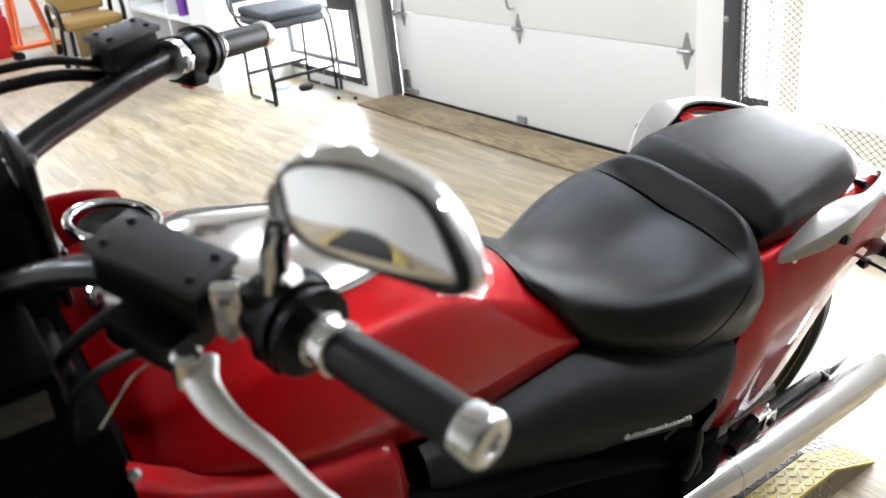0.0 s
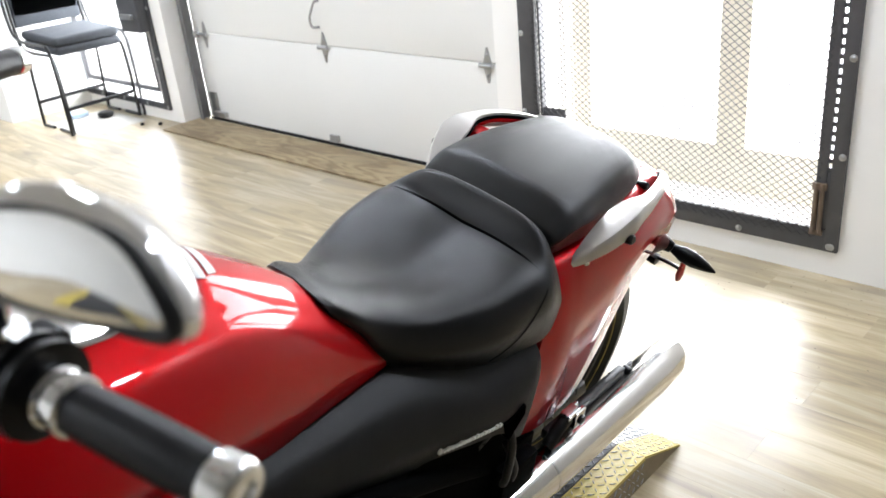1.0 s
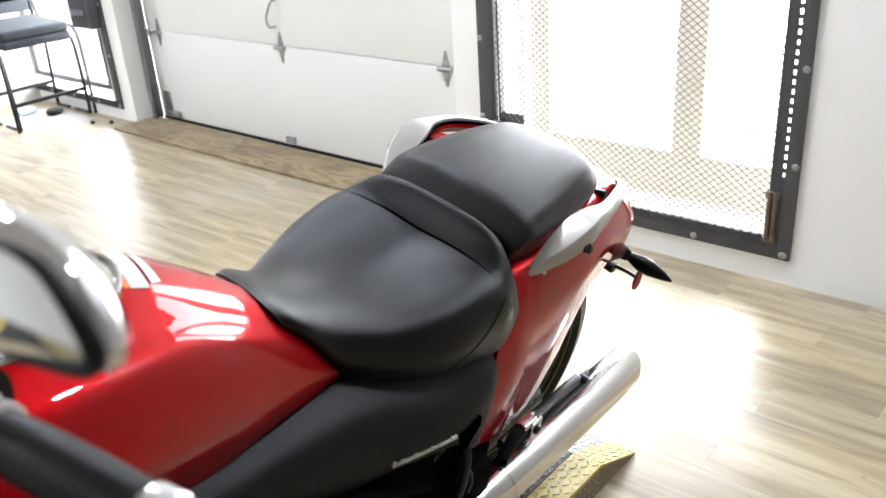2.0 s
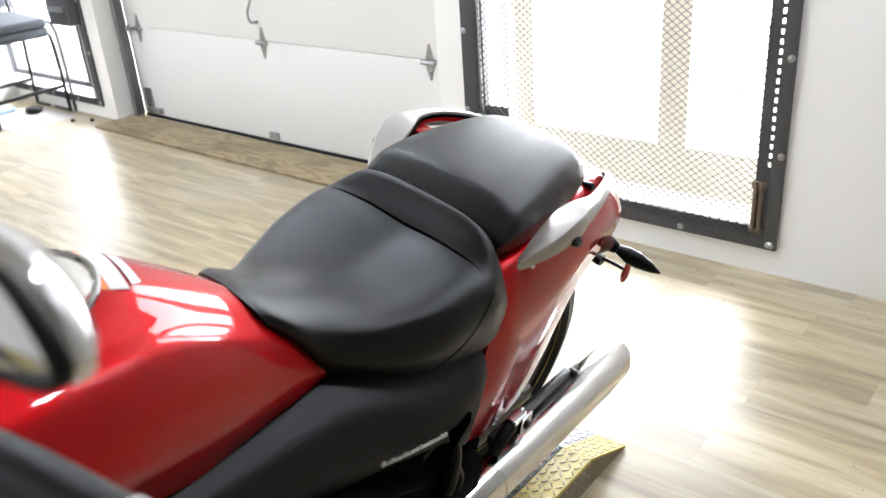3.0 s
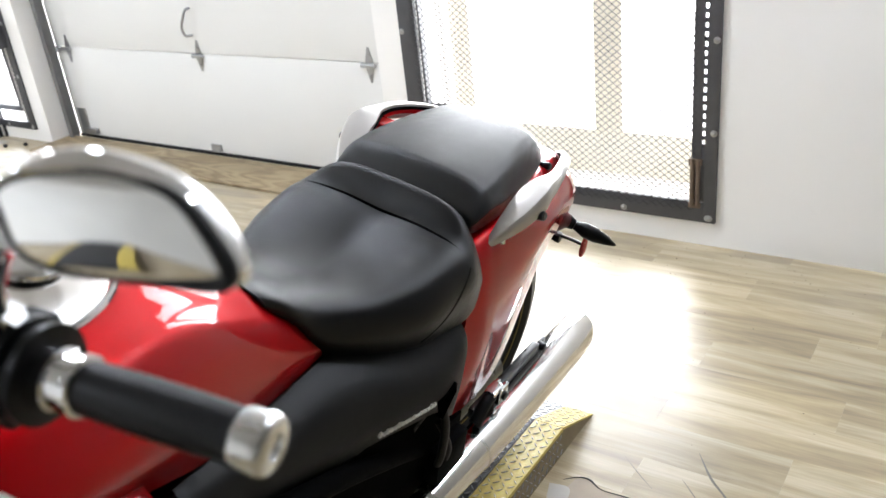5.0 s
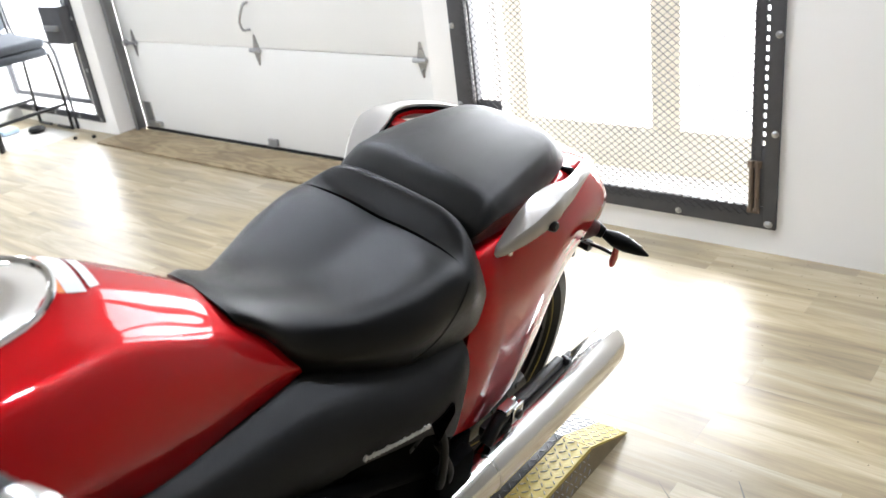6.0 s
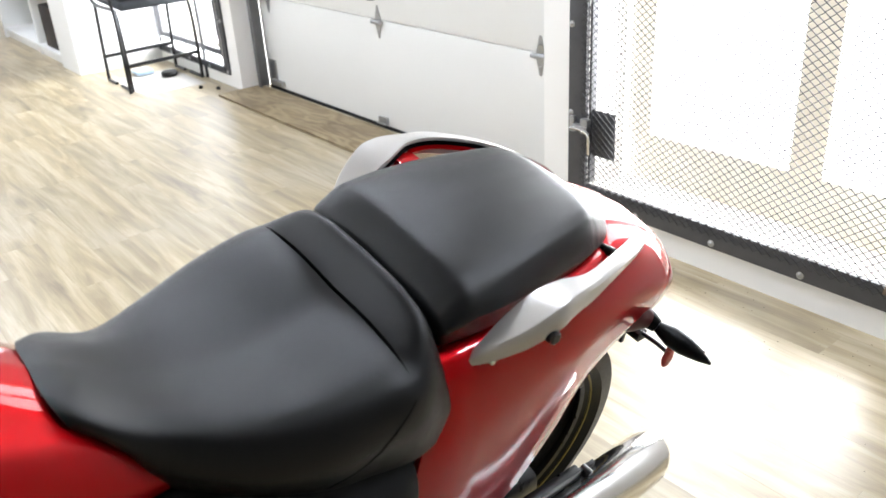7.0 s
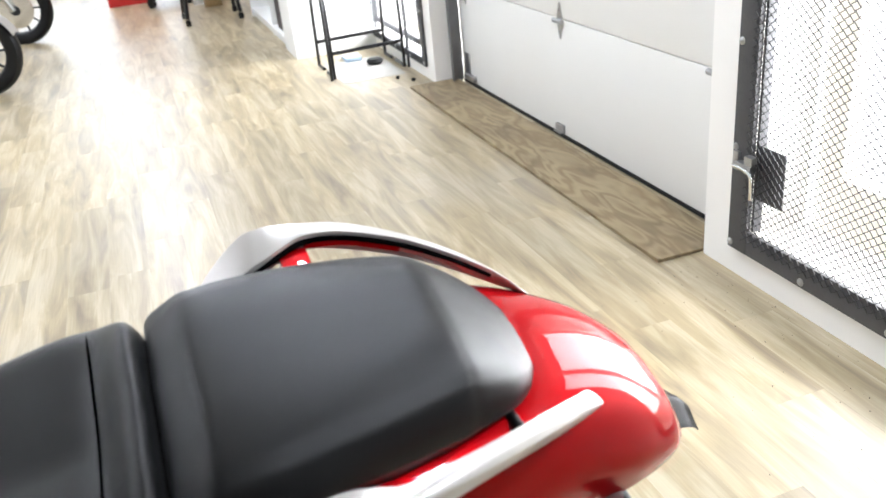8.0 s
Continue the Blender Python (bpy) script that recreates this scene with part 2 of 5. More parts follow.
def cr(p, n):
    """Catmull-Rom through the points p, n steps a span."""
    p = [Vector(q) for q in p]
    q = [2 * p[0] - p[1]] + p + [2 * p[-1] - p[-2]]
    out = []
    for i in range(1, len(q) - 2):
        for k in range(n):
            t = k / n
            a, b, c, d = q[i - 1], q[i], q[i + 1], q[i + 2]
            out.append(0.5 * ((2 * b) + (c - a) * t + (2 * a - 5 * b + 4 * c - d) * t * t + (3 * b - a - 3 * c + d) * t * t * t))
    return out + [p[-1]]


def grid(bm, rows, close=False):
    vs = [[bm.verts.new(p) for p in r] for r in rows]
    n = len(rows[0])
    for i in range(len(vs) - 1):
        for j in range(n if close else n - 1):
            k = (j + 1) % n
            f = (vs[i][j], vs[i][k], vs[i + 1][k], vs[i + 1][j])
            if len(set(f)) == 4:
                bm.faces.new(f)
    return vs


def skin(bm, rows, nu=5, nv=5, close=False):
    """A smooth sheet through a net of points."""
    r2 = [cr(r, nv) for r in rows]
    cols = [cr([r[j] for r in r2], nu) for j in range(len(r2[0]))]
    return grid(bm, [[c[i] for c in cols] for i in range(len(cols[0]))], close)


def cap(bm, ring):
    try:
        bm.faces.new(ring)
    except ValueError:
        pass


def mirror_rows(rows, caps=True, nu=5, nv=5):
    """A body symmetric about x=0: each row holds points from the middle of the top down the left side to the bottom."""
    bm = bmesh.new()
    full = []
    for r in rows:
        h = cr(r, nv)
        full.append([Vector((-p.x, p.y, p.z)) for p in reversed(h[1:])] + h)
    cols = [cr([r[j] for r in full], nu) for j in range(len(full[0]))]
    vs = grid(bm, [[c[i] for c in cols] for i in range(len(cols[0]))])
    for i in range(len(vs) - 1):  # underside
        bm.faces.new((vs[i][0], vs[i + 1][0], vs[i + 1][-1], vs[i][-1]))
    if caps:
        cap(bm, vs[0])
        cap(bm, vs[-1])
    return bm


def tube(bm, path, radius, seg=12, n=6, caps=True, flat=1.0):
    pts = cr(path, n) if n > 1 and len(path) > 2 else [Vector(p) for p in path]
    rad = radius if isinstance(radius, (list, tuple)) else [radius] * len(path)
    up = None
    rings = []
    for i, p in enumerate(pts):
        t = (pts[min(i + 1, len(pts) - 1)] - pts[max(i - 1, 0)]).normalized()
        if up is None:
            up = Vector((0, 0, 1)) if abs(t.z) < 0.9 else Vector((1, 0, 0))
        side = t.cross(up).normalized()
        up = side.cross(t).normalized()
        f = i / (len(pts) - 1) * (len(rad) - 1)
        k = min(int(f), len(rad) - 2) if len(rad) > 1 else 0
        r = rad[k] + (rad[k + 1] - rad[k]) * (f - k) if len(rad) > 1 else rad[0]
        rings.append([p + r * (math.cos(2 * math.pi * j / seg) * side + flat * math.sin(2 * math.pi * j / seg) * up) for j in range(seg)])
    vs = grid(bm, rings, True)
    if caps:
        cap(bm, vs[0])
        cap(bm, vs[-1])


def lathe(bm, prof, m=Matrix(), seg=24, caps=True):
    """prof: (radius, height) along the local z of m."""
    rings = [[m @ Vector((r * math.cos(2 * math.pi * j / seg), r * math.sin(2 * math.pi * j / seg), h)) for j in range(seg)] for r, h in prof]
    vs = grid(bm, rings, True)
    if caps:
        cap(bm, vs[0])
        cap(bm, vs[-1])


def box(bm, lo, hi, bevel=0.0, m=None, segs=2):
    c = [(a + b) / 2 for a, b in zip(lo, hi)]
    s = [abs(b - a) for a, b in zip(lo, hi)]
    r = bmesh.ops.create_cube(bm, size=1, matrix=Matrix.Translation(c) @ Matrix.Diagonal((*s, 1)))
    vs = r["verts"]
    if bevel:
        es = list({e for v in vs for e in v.link_edges})
        r = bmesh.ops.bevel(bm, geom=es, offset=bevel, segments=segs, profile=0.6, affect="EDGES")
        vs = list({v for f in r["faces"] for v in f.verts} | {v for v in vs if v.is_valid})
    if m is not None:
        bmesh.ops.transform(bm, matrix=m, verts=vs)


def boxpart(name, lo, hi, material, parent=None, bevel=0.004, label="", m=None):
    bm = bmesh.new()
    box(bm, lo, hi, bevel)
    return part(name, bm, material, parent, label, m=m)


def tubepart(name, path, radius, material, parent=None, label="", seg=12, n=6, flat=1.0):
    bm = bmesh.new()
    tube(bm, path, radius, seg, n, flat=flat)
    return part(name, bm, material, parent, label)


def along(p, q):
    """A frame at p whose z points to q."""
    d = Vector(q) - Vector(p)
    return Matrix.Translation(p) @ d.to_track_quat("Z", "Y").to_matrix().to_4x4()


def structure(name, lo, hi, material, label, category, bevel=0.0):
    bm = bmesh.new()
    box(bm, lo, hi, bevel)
    return tagged(part(name, bm, material, smooth=False), label, category, kind="structure")

# ---- the room ----
WY = 3.03  # face of the front wall
TOP = 3.0
structure("ceiling", (-13.2, -3.7, TOP), (7.2, 3.5, TOP + 0.15), CEIL, "flat white painted ceiling", "ceiling")
structure("wall_south", (-13.2, -3.7, 0), (7.2, -3.5, TOP), SOUTHW, "plain pale painted wall", "wall")
# unseen wall closing the room, grey so the bike reflects less brightness
structure("wall_east", (7.0, -3.5, 0), (7.2, 3.03, TOP), DULLW, "plain unseen wall, kept grey to dim reflections", "wall")
wwb = bmesh.new()
for y0, y1, z0, z1 in ((-3.5, -0.5, 0, TOP), (2.1, 3.03, 0, TOP), (-0.5, 2.1, 0, 0.35), (-0.5, 2.1, 2.6, TOP)):
    box(wwb, (-13.2, y0, z0), (-13.0, y1, z1))
tagged(part("wall_west", wwb, WHITE, smooth=False), "plain white painted wall with a wide window far down the room", "wall", kind="structure")


def pieces(name, spans, label):
    bm = bmesh.new()
    for x0, x1, z0, z1 in spans:
        box(bm, (x0, WY, z0), (x1, 3.28, z1))
    return tagged(part(name, bm, WHITE, smooth=False), label, "wall", kind="structure")


pieces("wall_north", [(-0.77, 7.2, 0, TOP), (-2.05, -0.77, 0, 0.15), (-2.05, -0.77, 2.2, TOP), (-2.25, -2.05, 0, TOP), (-5.04, -2.25, 2.3, TOP)],
       "white painted wall round the gate and garage door")
pieces("wall_north_far", [(-5.28, -5.04, 0, TOP), (-6.42, -5.28, 0, 0.12), (-6.42, -5.28, 1.9, TOP), (-13.0, -6.42, 0, TOP)],
       "white painted wall beside the barred window")
structure("ground", (-60, -60, -0.22), (60, 120, -0.12), CONCRETE, "pale concrete yard outside the openings", "ground")
# bright overcast distance seen through the openings
bd = bmesh.new()
for p in ((-16, 8, -0.2), (10, 8, -0.2), (10, 8, 5.2), (-16, 8, 5.2)):
    bd.verts.new(p)
bd.faces.new(bd.verts)
tagged(part("backdrop", bd, glow("bright_sky", (0.93, 0.97, 1.03), BACK), smooth=False), "bright hazy daylight outside", "backdrop", kind="structure")

# sectional garage door in its recess
door = thing("garage_door", "white sectional overhead garage door, shut", "garage door")
DY = 3.2
for i in range(4):
    z0 = 0.035 + 0.565 * i
    bm = bmesh.new()
    box(bm, (-4.975, DY, z0 if i else 0.024), (-2.22, DY + 0.045, z0 + 0.561), 0.005)
    part("panel", bm, DOORW, door)
boxpart("bottom_seal", (-4.975, DY - 0.006, 0.006), (-2.26, DY + 0.04, 0.022), RUBBER, door, 0.008, "black rubber bottom seal")


def hinge(x, z, end):
    h = bmesh.new()
    w = 0.028
    for s in (1, -1):
        v = [h.verts.new(Vector((x + dx, DY - 0.004, z + s * dz))) for dx, dz in ((-w, 0.004), (w, 0.004), (w * 0.6, 0.04), (w * 0.2, 0.085), (-w * 0.2, 0.085), (-w * 0.6, 0.04))]
        f = h.faces.new(v)
        r = bmesh.ops.extrude_face_region(h, geom=[f])
        bmesh.ops.translate(h, vec=(0, 0.0035, 0), verts=[g for g in r["geom"] if isinstance(g, bmesh.types.BMVert)])
    tube(h, [(x - 0.04, DY - 0.014, z), (x + 0.04, DY - 0.014, z)], 0.012, 12, 1)
    ob = part("hinge", h, ZINC, door, "zinc-plated hinge")
    for s in (1, -1):
        b = bmesh.new()
        lathe(b, [(0.007, 0), (0.007, 0.004), (0.004, 0.006)], along((x, DY - 0.0045, z + s * 0.05), (x, DY - 1, z + s * 0.05)), 8)
        part("bolt", b, ZINC, ob)
    if end:
        b = bmesh.new()
        tube(b, [(x, DY - 0.02, z), (x - 0.11 * end, DY - 0.02, z)], 0.006, 8, 1)
        lathe(b, [(0.012, 0), (0.022, 0.004), (0.022, 0.014), (0.012, 0.018)], along((x - 0.07 * end, DY - 0.02, z), (x - end, DY - 0.02, z)), 14)
        part("roller", b, ZINC, ob)


for k in (0, 1, 2):
    z = 0.035 + 0.565 * (k + 1) - 0.012
    hinge(-4.845, z, 1)
    hinge(-3.635, z, 0)
    hinge(-2.44, z, 0)
# handle above the middle hinge, lift bracket at the foot
tubepart("pull_handle", [(-3.655, DY, 0.70), (-3.672, DY - 0.035, 0.705), (-3.675, DY - 0.045, 0.75), (-3.65, DY - 0.045, 0.80), (-3.635, DY - 0.03, 0.84), (-3.635, DY, 0.845)], 0.007, ZINC, door, "bent steel pull handle")
b = bmesh.new()
box(b, (-3.69, DY - 0.018, 0.035), (-3.615, DY, 0.075), 0.003)
box(b, (-3.69, DY - 0.03, 0.035), (-3.615, DY, 0.041), 0.001)
part("bottom_bracket", b, ZINC, door, "zinc bottom bracket")
b = bmesh.new()
box(b, (-4.93, DY - 0.006, 0.05), (-4.85, DY, 0.20), 0.002)
box(b, (-4.90, DY - 0.03, 0.04), (-4.76, DY, 0.075), 0.004)
part("corner_bracket", b, ZINC, door, "zinc corner bracket with roller")

# vertical track on the left of the door
tr = thing("door_track", "grey steel roller track beside the garage door", "track")
for n, lo, hi in (("web", (-4.985, DY - 0.075, 0.02), (-4.978, DY + 0.0, 2.3)), ("flange", (-4.985, DY - 0.08, 0.02), (-4.945, DY - 0.074, 2.3)), ("angle", (-5.03, DY - 0.012, 0.0), (-4.985, DY - 0.004, 2.3))):
    boxpart(n, lo, hi, TRACK if n != "angle" else ZINC, tr, 0.0015)
for z in (0.06, 0.16):
    b = bmesh.new()
    lathe(b, [(0.012, 0), (0.012, 0.006), (0.007, 0.009)], along((-5.008, DY - 0.012, z), (-5.008, 0, z)), 6)
    part("bolt", b, ZINC, tr)

# plywood strip on the threshold
ply = bmesh.new()
box(ply, (-5.03, 2.85, 0.005), (-2.262, 3.16, 0.019), 0.003)
tagged(part("plywood_sheet", ply, PLY), "strip of grained brown plywood lying on the floor", "plywood")


# barred gates of expanded metal
def gate(name, x0, x1, z0, z1, fw, label, fr):
    """fr: width of the stile on the hinge side."""
    g = thing(name, label, "security gate")
    y = WY - 0.018
    b = bmesh.new()
    box(b, (x0, y, z0), (x0 + fw, WY - 0.001, z1), 0.002)
    part("left_stile", b, IRON, g)
    b = bmesh.new()
    box(b, (x1 - fr, y, z0), (x1, WY - 0.001, z1), 0.002)
    part("right_stile", b, IRON, g)
    b = bmesh.new()
    box(b, (x0 + fw, y + 0.001, z0), (x1 - fr, WY - 0.001, z0 + fw * 0.92), 0.002)
    part("bottom_rail", b, IRON, g)
    b = bmesh.new()
    box(b, (x0 + fw, y + 0.001, z1 - fw), (x1 - fr, WY - 0.001, z1), 0.002)
    part("top_rail", b, IRON, g)
    # inner angle frame that holds the mesh
    for lo, hi in (((x0 + fw, WY - 0.001, z0 + fw * 0.92), (x0 + fw + 0.012, WY + 0.03, z1 - fw)), ((x1 - fw - 0.012, WY - 0.001, z0 + fw * 0.92), (x1 - fw, WY + 0.03, z1 - fw))):
        boxpart("inner_frame", lo, hi, IRON, g, 0.001)
    # expanded metal: zigzag strands, each touching the next
    dx, dz = 0.0168, 0.0132
    nx, nz = int((x1 - x0 - 2 * fw + 0.04) / dx), int((z1 - z0 - 2 * fw + 0.05) / dz)
    verts, faces = [], []
    xs, zs = x0 + fw - 0.020, z0 + fw - 0.036
    for k in range(nz):
        base = len(verts)
        for i in range(nx + 1):
            up = 1 if (i + k) % 2 else -1
            x, z = xs + i * dx, zs + k * dz + up * (dz / 2 - 0.0012)
            yy = y - 0.004 + 0.0025 * up
            for oy, oz in ((0, -0.0013), (0.003, -0.0013), (0.003, 0.0013), (0, 0.0013)):
                verts.append((x, yy + oy, z + oz))
        for i in range(nx):
            a = base + 4 * i
            for q in range(4):
                r = (q + 1) % 4
                faces.append((a + q, a + r, a + 4 + r, a + 4 + q))
    me = bpy.data.meshes.new("mesh_panel")
    me.from_pydata(verts, [], faces)
    me.materials.append(STRAND)
    ob = new("mesh_panel", me)
    ob.parent = g
    tagged(ob, "diamond expanded-metal mesh", kind="stuff")
    # dome bolts round the frame
    pts = [(x0 + 0.012 + t * 0.333, z0 + 0.02) for t in range(int((x1 - x0) / 0.333) + 1)]
    pts += [(x, z0 + 0.02 + 0.335 * t) for t in range(1, int((z1 - z0) / 0.335)) for x in (x0 + 0.014, x1 - 0.014)] + [(x1 - 0.022, z0 + 0.02)]
    for x, z in pts:
        b = bmesh.new()
        lathe(b, [(0.013, 0), (0.013, 0.0015), (0.0105, 0.002), (0.009, 0.005), (0.004, 0.0075)], along((x, y - 0.0002, z), (x, y - 1, z)), 12)
        part("bolt", b, ZINC, g)
    return g


gate_1 = gate("security_gate", -2.10, -0.728, 0.105, 2.25, 0.088, "dark iron security gate of expanded metal mesh, latched", 0.046)
# latch plate, bolt and handle on the left stile
b = bmesh.new()
box(b, (-2.0, WY + 0.004, 0.302), (-1.885, WY + 0.008, 0.482), 0.001)
part("latch_plate", b, IRON, gate_1, "dark steel plate behind the latch")
b = bmesh.new()
box(b, (-2.06, WY - 0.045, 0.405), (-1.985, WY - 0.018, 0.425), 0.003)
box(b, (-2.02, WY - 0.04, 0.395), (-1.985, WY - 0.016, 0.452), 0.003)
box(b, (-2.085, WY - 0.03, 0.39), (-2.06, WY - 0.017, 0.45), 0.002)
part("latch", b, ZINC, gate_1, "worn zinc slide latch")
b = bmesh.new()
tube(b, [(-2.06, WY - 0.048, 0.412), (-2.0, WY - 0.05, 0.412), (-1.972, WY - 0.05, 0.40), (-1.966, WY - 0.05, 0.36), (-1.966, WY - 0.05, 0.325)], 0.006, 10)
part("latch_handle", b, ALLOY, gate_1, "bent steel latch handle")
# hinge bar with slots and rusty end on the right stile
boxpart("hinge_bar", (-0.818, WY - 0.020, 0.19), (-0.786, WY - 0.002, 2.16), IRON, gate_1, 0.003)
b = bmesh.new()
box(b, (-0.789, WY - 0.015, 0), (-0.774, WY - 0.003, 0.015), 0.001)
link = part("hinge_link", b, IRON, gate_1)
link.location = (0, 0, 0.40)
for k in range(1, 54):
    ob = new("hinge_link", link.data)
    ob.parent = gate_1
    ob.location = (0, 0, 0.40 + 0.0325 * k)
b = bmesh.new()
for x, r in ((-0.815, 0.0085), (-0.794, 0.0085)):
    tube(b, [(x, WY - 0.026, 0.175), (x, WY - 0.026, 0.36)], r, 10, 1)
box(b, (-0.83, WY - 0.03, 0.335), (-0.78, WY - 0.018, 0.36), 0.003)
box(b, (-0.828, WY - 0.03, 0.165), (-0.782, WY - 0.018, 0.185), 0.003)
boxpart("hinge_foot", (-0.789, WY - 0.017, 0.19), (-0.774, WY - 0.002, 0.40), IRON, gate_1, 0.001)
part("drop_bolt", b, RUST, gate_1, "rusty drop bolt")

gate_2 = gate("security_gate", -6.48, -5.17, 0.085, 1.95, 0.05, "dark iron barred window gate in the white wall", 0.05)
b = bmesh.new()
for lo, hi in (((-6.38, WY + 0.01, 0.19), (-6.345, WY + 0.03, 1.85)), ((-5.33, WY + 0.01, 0.19), (-5.30, WY + 0.03, 1.85)), ((-6.345, WY + 0.011, 0.19), (-5.33, WY + 0.03, 0.225))):
    box(b, lo, hi, 0.002)
part("sash_frame", b, IRON, gate_2)
b = bmesh.new()
box(b, (-5.44, WY - 0.09, 0.625), (-5.19, WY - 0.02, 0.86), 0.006)
part("lock_box", b, IRON, gate_2, "dark lock box on the gate")
boxpart("lock_lever", (-5.40, WY - 0.115, 0.71), (-5.24, WY - 0.09, 0.745), ZINC, gate_2, 0.006, "zinc lever")


# glazed frames outside the gates
def outer_frame(name, x0, x1, z0, z1, sill, mulls):
    f = thing(name, "cream painted window frame behind the gate", "window frame", kind="structure")
    boxpart("window_sill", (x0, 3.31, z0), (x1, 3.37, sill), CREAM, f, 0.004)
    for a, c in mulls:
        boxpart("mullion", (a, 3.30, sill), (c, 3.36, z1), CREAM, f, 0.004)
    return f


outer_frame("window_1", -2.05, -0.77, 0.1, 2.2, 0.33, ((-2.05, -1.93), (-1.335, -1.21), (-0.83, -0.77)))
outer_frame("window_2", -6.42, -5.28, 0.08, 1.9, 0.14, ((-6.42, -6.38), (-5.32, -5.28)))

# round ceiling lamps
lamp0 = None
LENS = glow("lamp_lens", (0.87, 0.945, 1.085), LAMPS)
for x, ys in ((-10.6, (-1.6, 1.2)), (-7.8, (-1.6, 1.2)), (-5.0, (-1.6, 1.2)), (-2.2, (-1.6, 1.9)), (0.3, (2.5,))):
    for y in ys:
        if lamp0 is None:
            lamp0 = thing("ceiling_light", "round white lamp fixed to the ceiling", "ceiling light", pose(x, y, TOP), "round lamps on the ceiling")
            b = bmesh.new()
            lathe(b, [(0.20, -0.001), (0.20, -0.04), (0.185, -0.055), (0.165, -0.055)], Matrix(), 32)
            part("housing", b, TRIMW, lamp0)
            b = bmesh.new()
            lathe(b, [(0.163, -0.056), (0.15, -0.075), (0.10, -0.095), (0.04, -0.104), (0.004, -0.105)], Matrix(), 32)
            part("lens", b, LENS, lamp0)
        else:
            copy_thing(lamp0, pose(x, y, TOP))


# ---- chairs by the barred window ----
def sled_chair(z, label, lower):
    c = thing("sled_chair", label, "chair", pose(0, 0, z), "stacked chairs")
    x0, x1, y0, y1 = -6.06, -5.6, 2.5, 3.0
    if lower:
        for y in (y0, y1):
            tubepart("side_leg", [(x0 - 0.06, y, 1.0), (x0 - 0.05, y, 0.68), (x0 + 0.03, y, 0.545), (x1 - 0.06, y, 0.535), (x1 - 0.02, y, 0.51), (x1, y, 0.42), (x1, y, 0.03), (x1 - 0.03, y, 0.012), (x1 - 0.2, y, 0.012)], 0.0115, SATIN, c, seg=10)
            tubepart("rear_leg", [(x0 + 0.05, y, 0.54), (x0 + 0.02, y, 0.3), (x0, y, 0.03), (x0 + 0.03, y, 0.012), (x0 + 0.16, y, 0.012)], 0.0115, SATIN, c, seg=10)
        for x in (x0 + 0.008, x1):
            tubepart("foot_rail", [(x, y0, 0.175), (x, y1, 0.185)], 0.013, SATIN, c, seg=10, n=1)
    s = bmesh.new()
    box(s, (x0 - 0.02, y0 + 0.02, 0.55), (x1 + 0.03, y1 - 0.02, 0.61), 0.026, segs=3)
    for v in s.verts:
        u, w = (v.co.x - x0) / (x1 - x0), (v.co.y - y0) / (y1 - y0)
        v.co.z += 0.02 * math.sin(max(0, min(1, u)) * math.pi) - 0.02 * (u > 0.8)
    part("seat", s, FABRIC, c, "padded charcoal seat")
    k = bmesh.new()
    box(k, (x0 - 0.085, y0 + 0.01, 0.69), (x0 - 0.045, y1 - 0.01, 1.08), 0.018, segs=3)
    part("backrest", k, FABRIC, c, "padded charcoal backrest")
    if not lower:
        for y in (y0 - 0.025, y1 + 0.025):
            tubepart("side_leg", [(x0 - 0.065, y, 0.95), (x0 - 0.06, y, 0.68), (x0 + 0.03, y, 0.56), (x1 - 0.06, y, 0.55), (x1, y, 0.52), (x1 + 0.03, y, 0.42), (x1 + 0.03, y, -0.03), (x1 + 0.03, y, -0.048)], 0.011, SATIN, c, seg=10)
    return c


sled_chair(0, "black sled-base chair with padded charcoal seat", True)
sled_chair(0.06, "second black chair stacked on the first", False)

# clutter on the floor under the chairs
b = bmesh.new()
box(b, (-6.05, 2.52, 0.004), (-5.42, 2.95, 0.006), 0.001)
tagged(part("paper_sheet", b, TORNW), "flattened white sheet lying under the chairs", "paper")
b = bmesh.new()
box(b, (-6.12, 2.68, 0.009), (-5.98, 2.80, 0.04), 0.008)
tagged(part("blue_package", b, BLUE), "small blue package under the chairs", "package")
b = bmesh.new()
lathe(b, [(0.05, 0), (0.06, 0.02), (0.05, 0.035), (0.02, 0.04)], pose(-5.82, 2.85, 0.009), 10)
tagged(part("dark_cap", b, RUBBER), "dark crumpled cap under the chairs", "cap")
for i, (x, y) in enumerate(((-5.2, 2.93), (-5.32, 2.86))):
    b = bmesh.new()
    lathe(b, [(0.012, 0), (0.016, 0.012), (0.006, 0.02)], pose(x, y, 0.004), 8)
    tagged(part("debris", b, RUBBER), "small dark bit of debris on the floor", "debris")

# white shelving unit standing out from the wall
u = thing("shelf_unit", "white painted shelving unit with open bays", "shelf")
for lo, hi in (((-6.42, 2.40, 0.004), (-6.38, WY, 1.5)), ((-8.52, 2.40, 0.004), (-8.48, WY, 1.5)), ((-7.46, 2.42, 0.004), (-7.42, WY, 1.5))):
    boxpart("side_panel", lo, hi, TRIMW, u)
boxpart("front_panel", (-6.80, 2.40, 0.004), (-6.42, 2.42, 1.5), TRIMW, u)
for z in (0.06, 0.5, 0.95, 1.46):
    boxpart("shelf", (-8.48, 2.41, z), (-6.42, WY, z + 0.03), TRIMW, u)
boxpart("plinth", (-8.48, 2.43, 0.004), (-6.80, 2.45, 0.058), TRIMW, u)
b = bmesh.new()
box(b, (-7.28, 2.44, 0.092), (-6.84, 2.60, 0.42), 0.01)
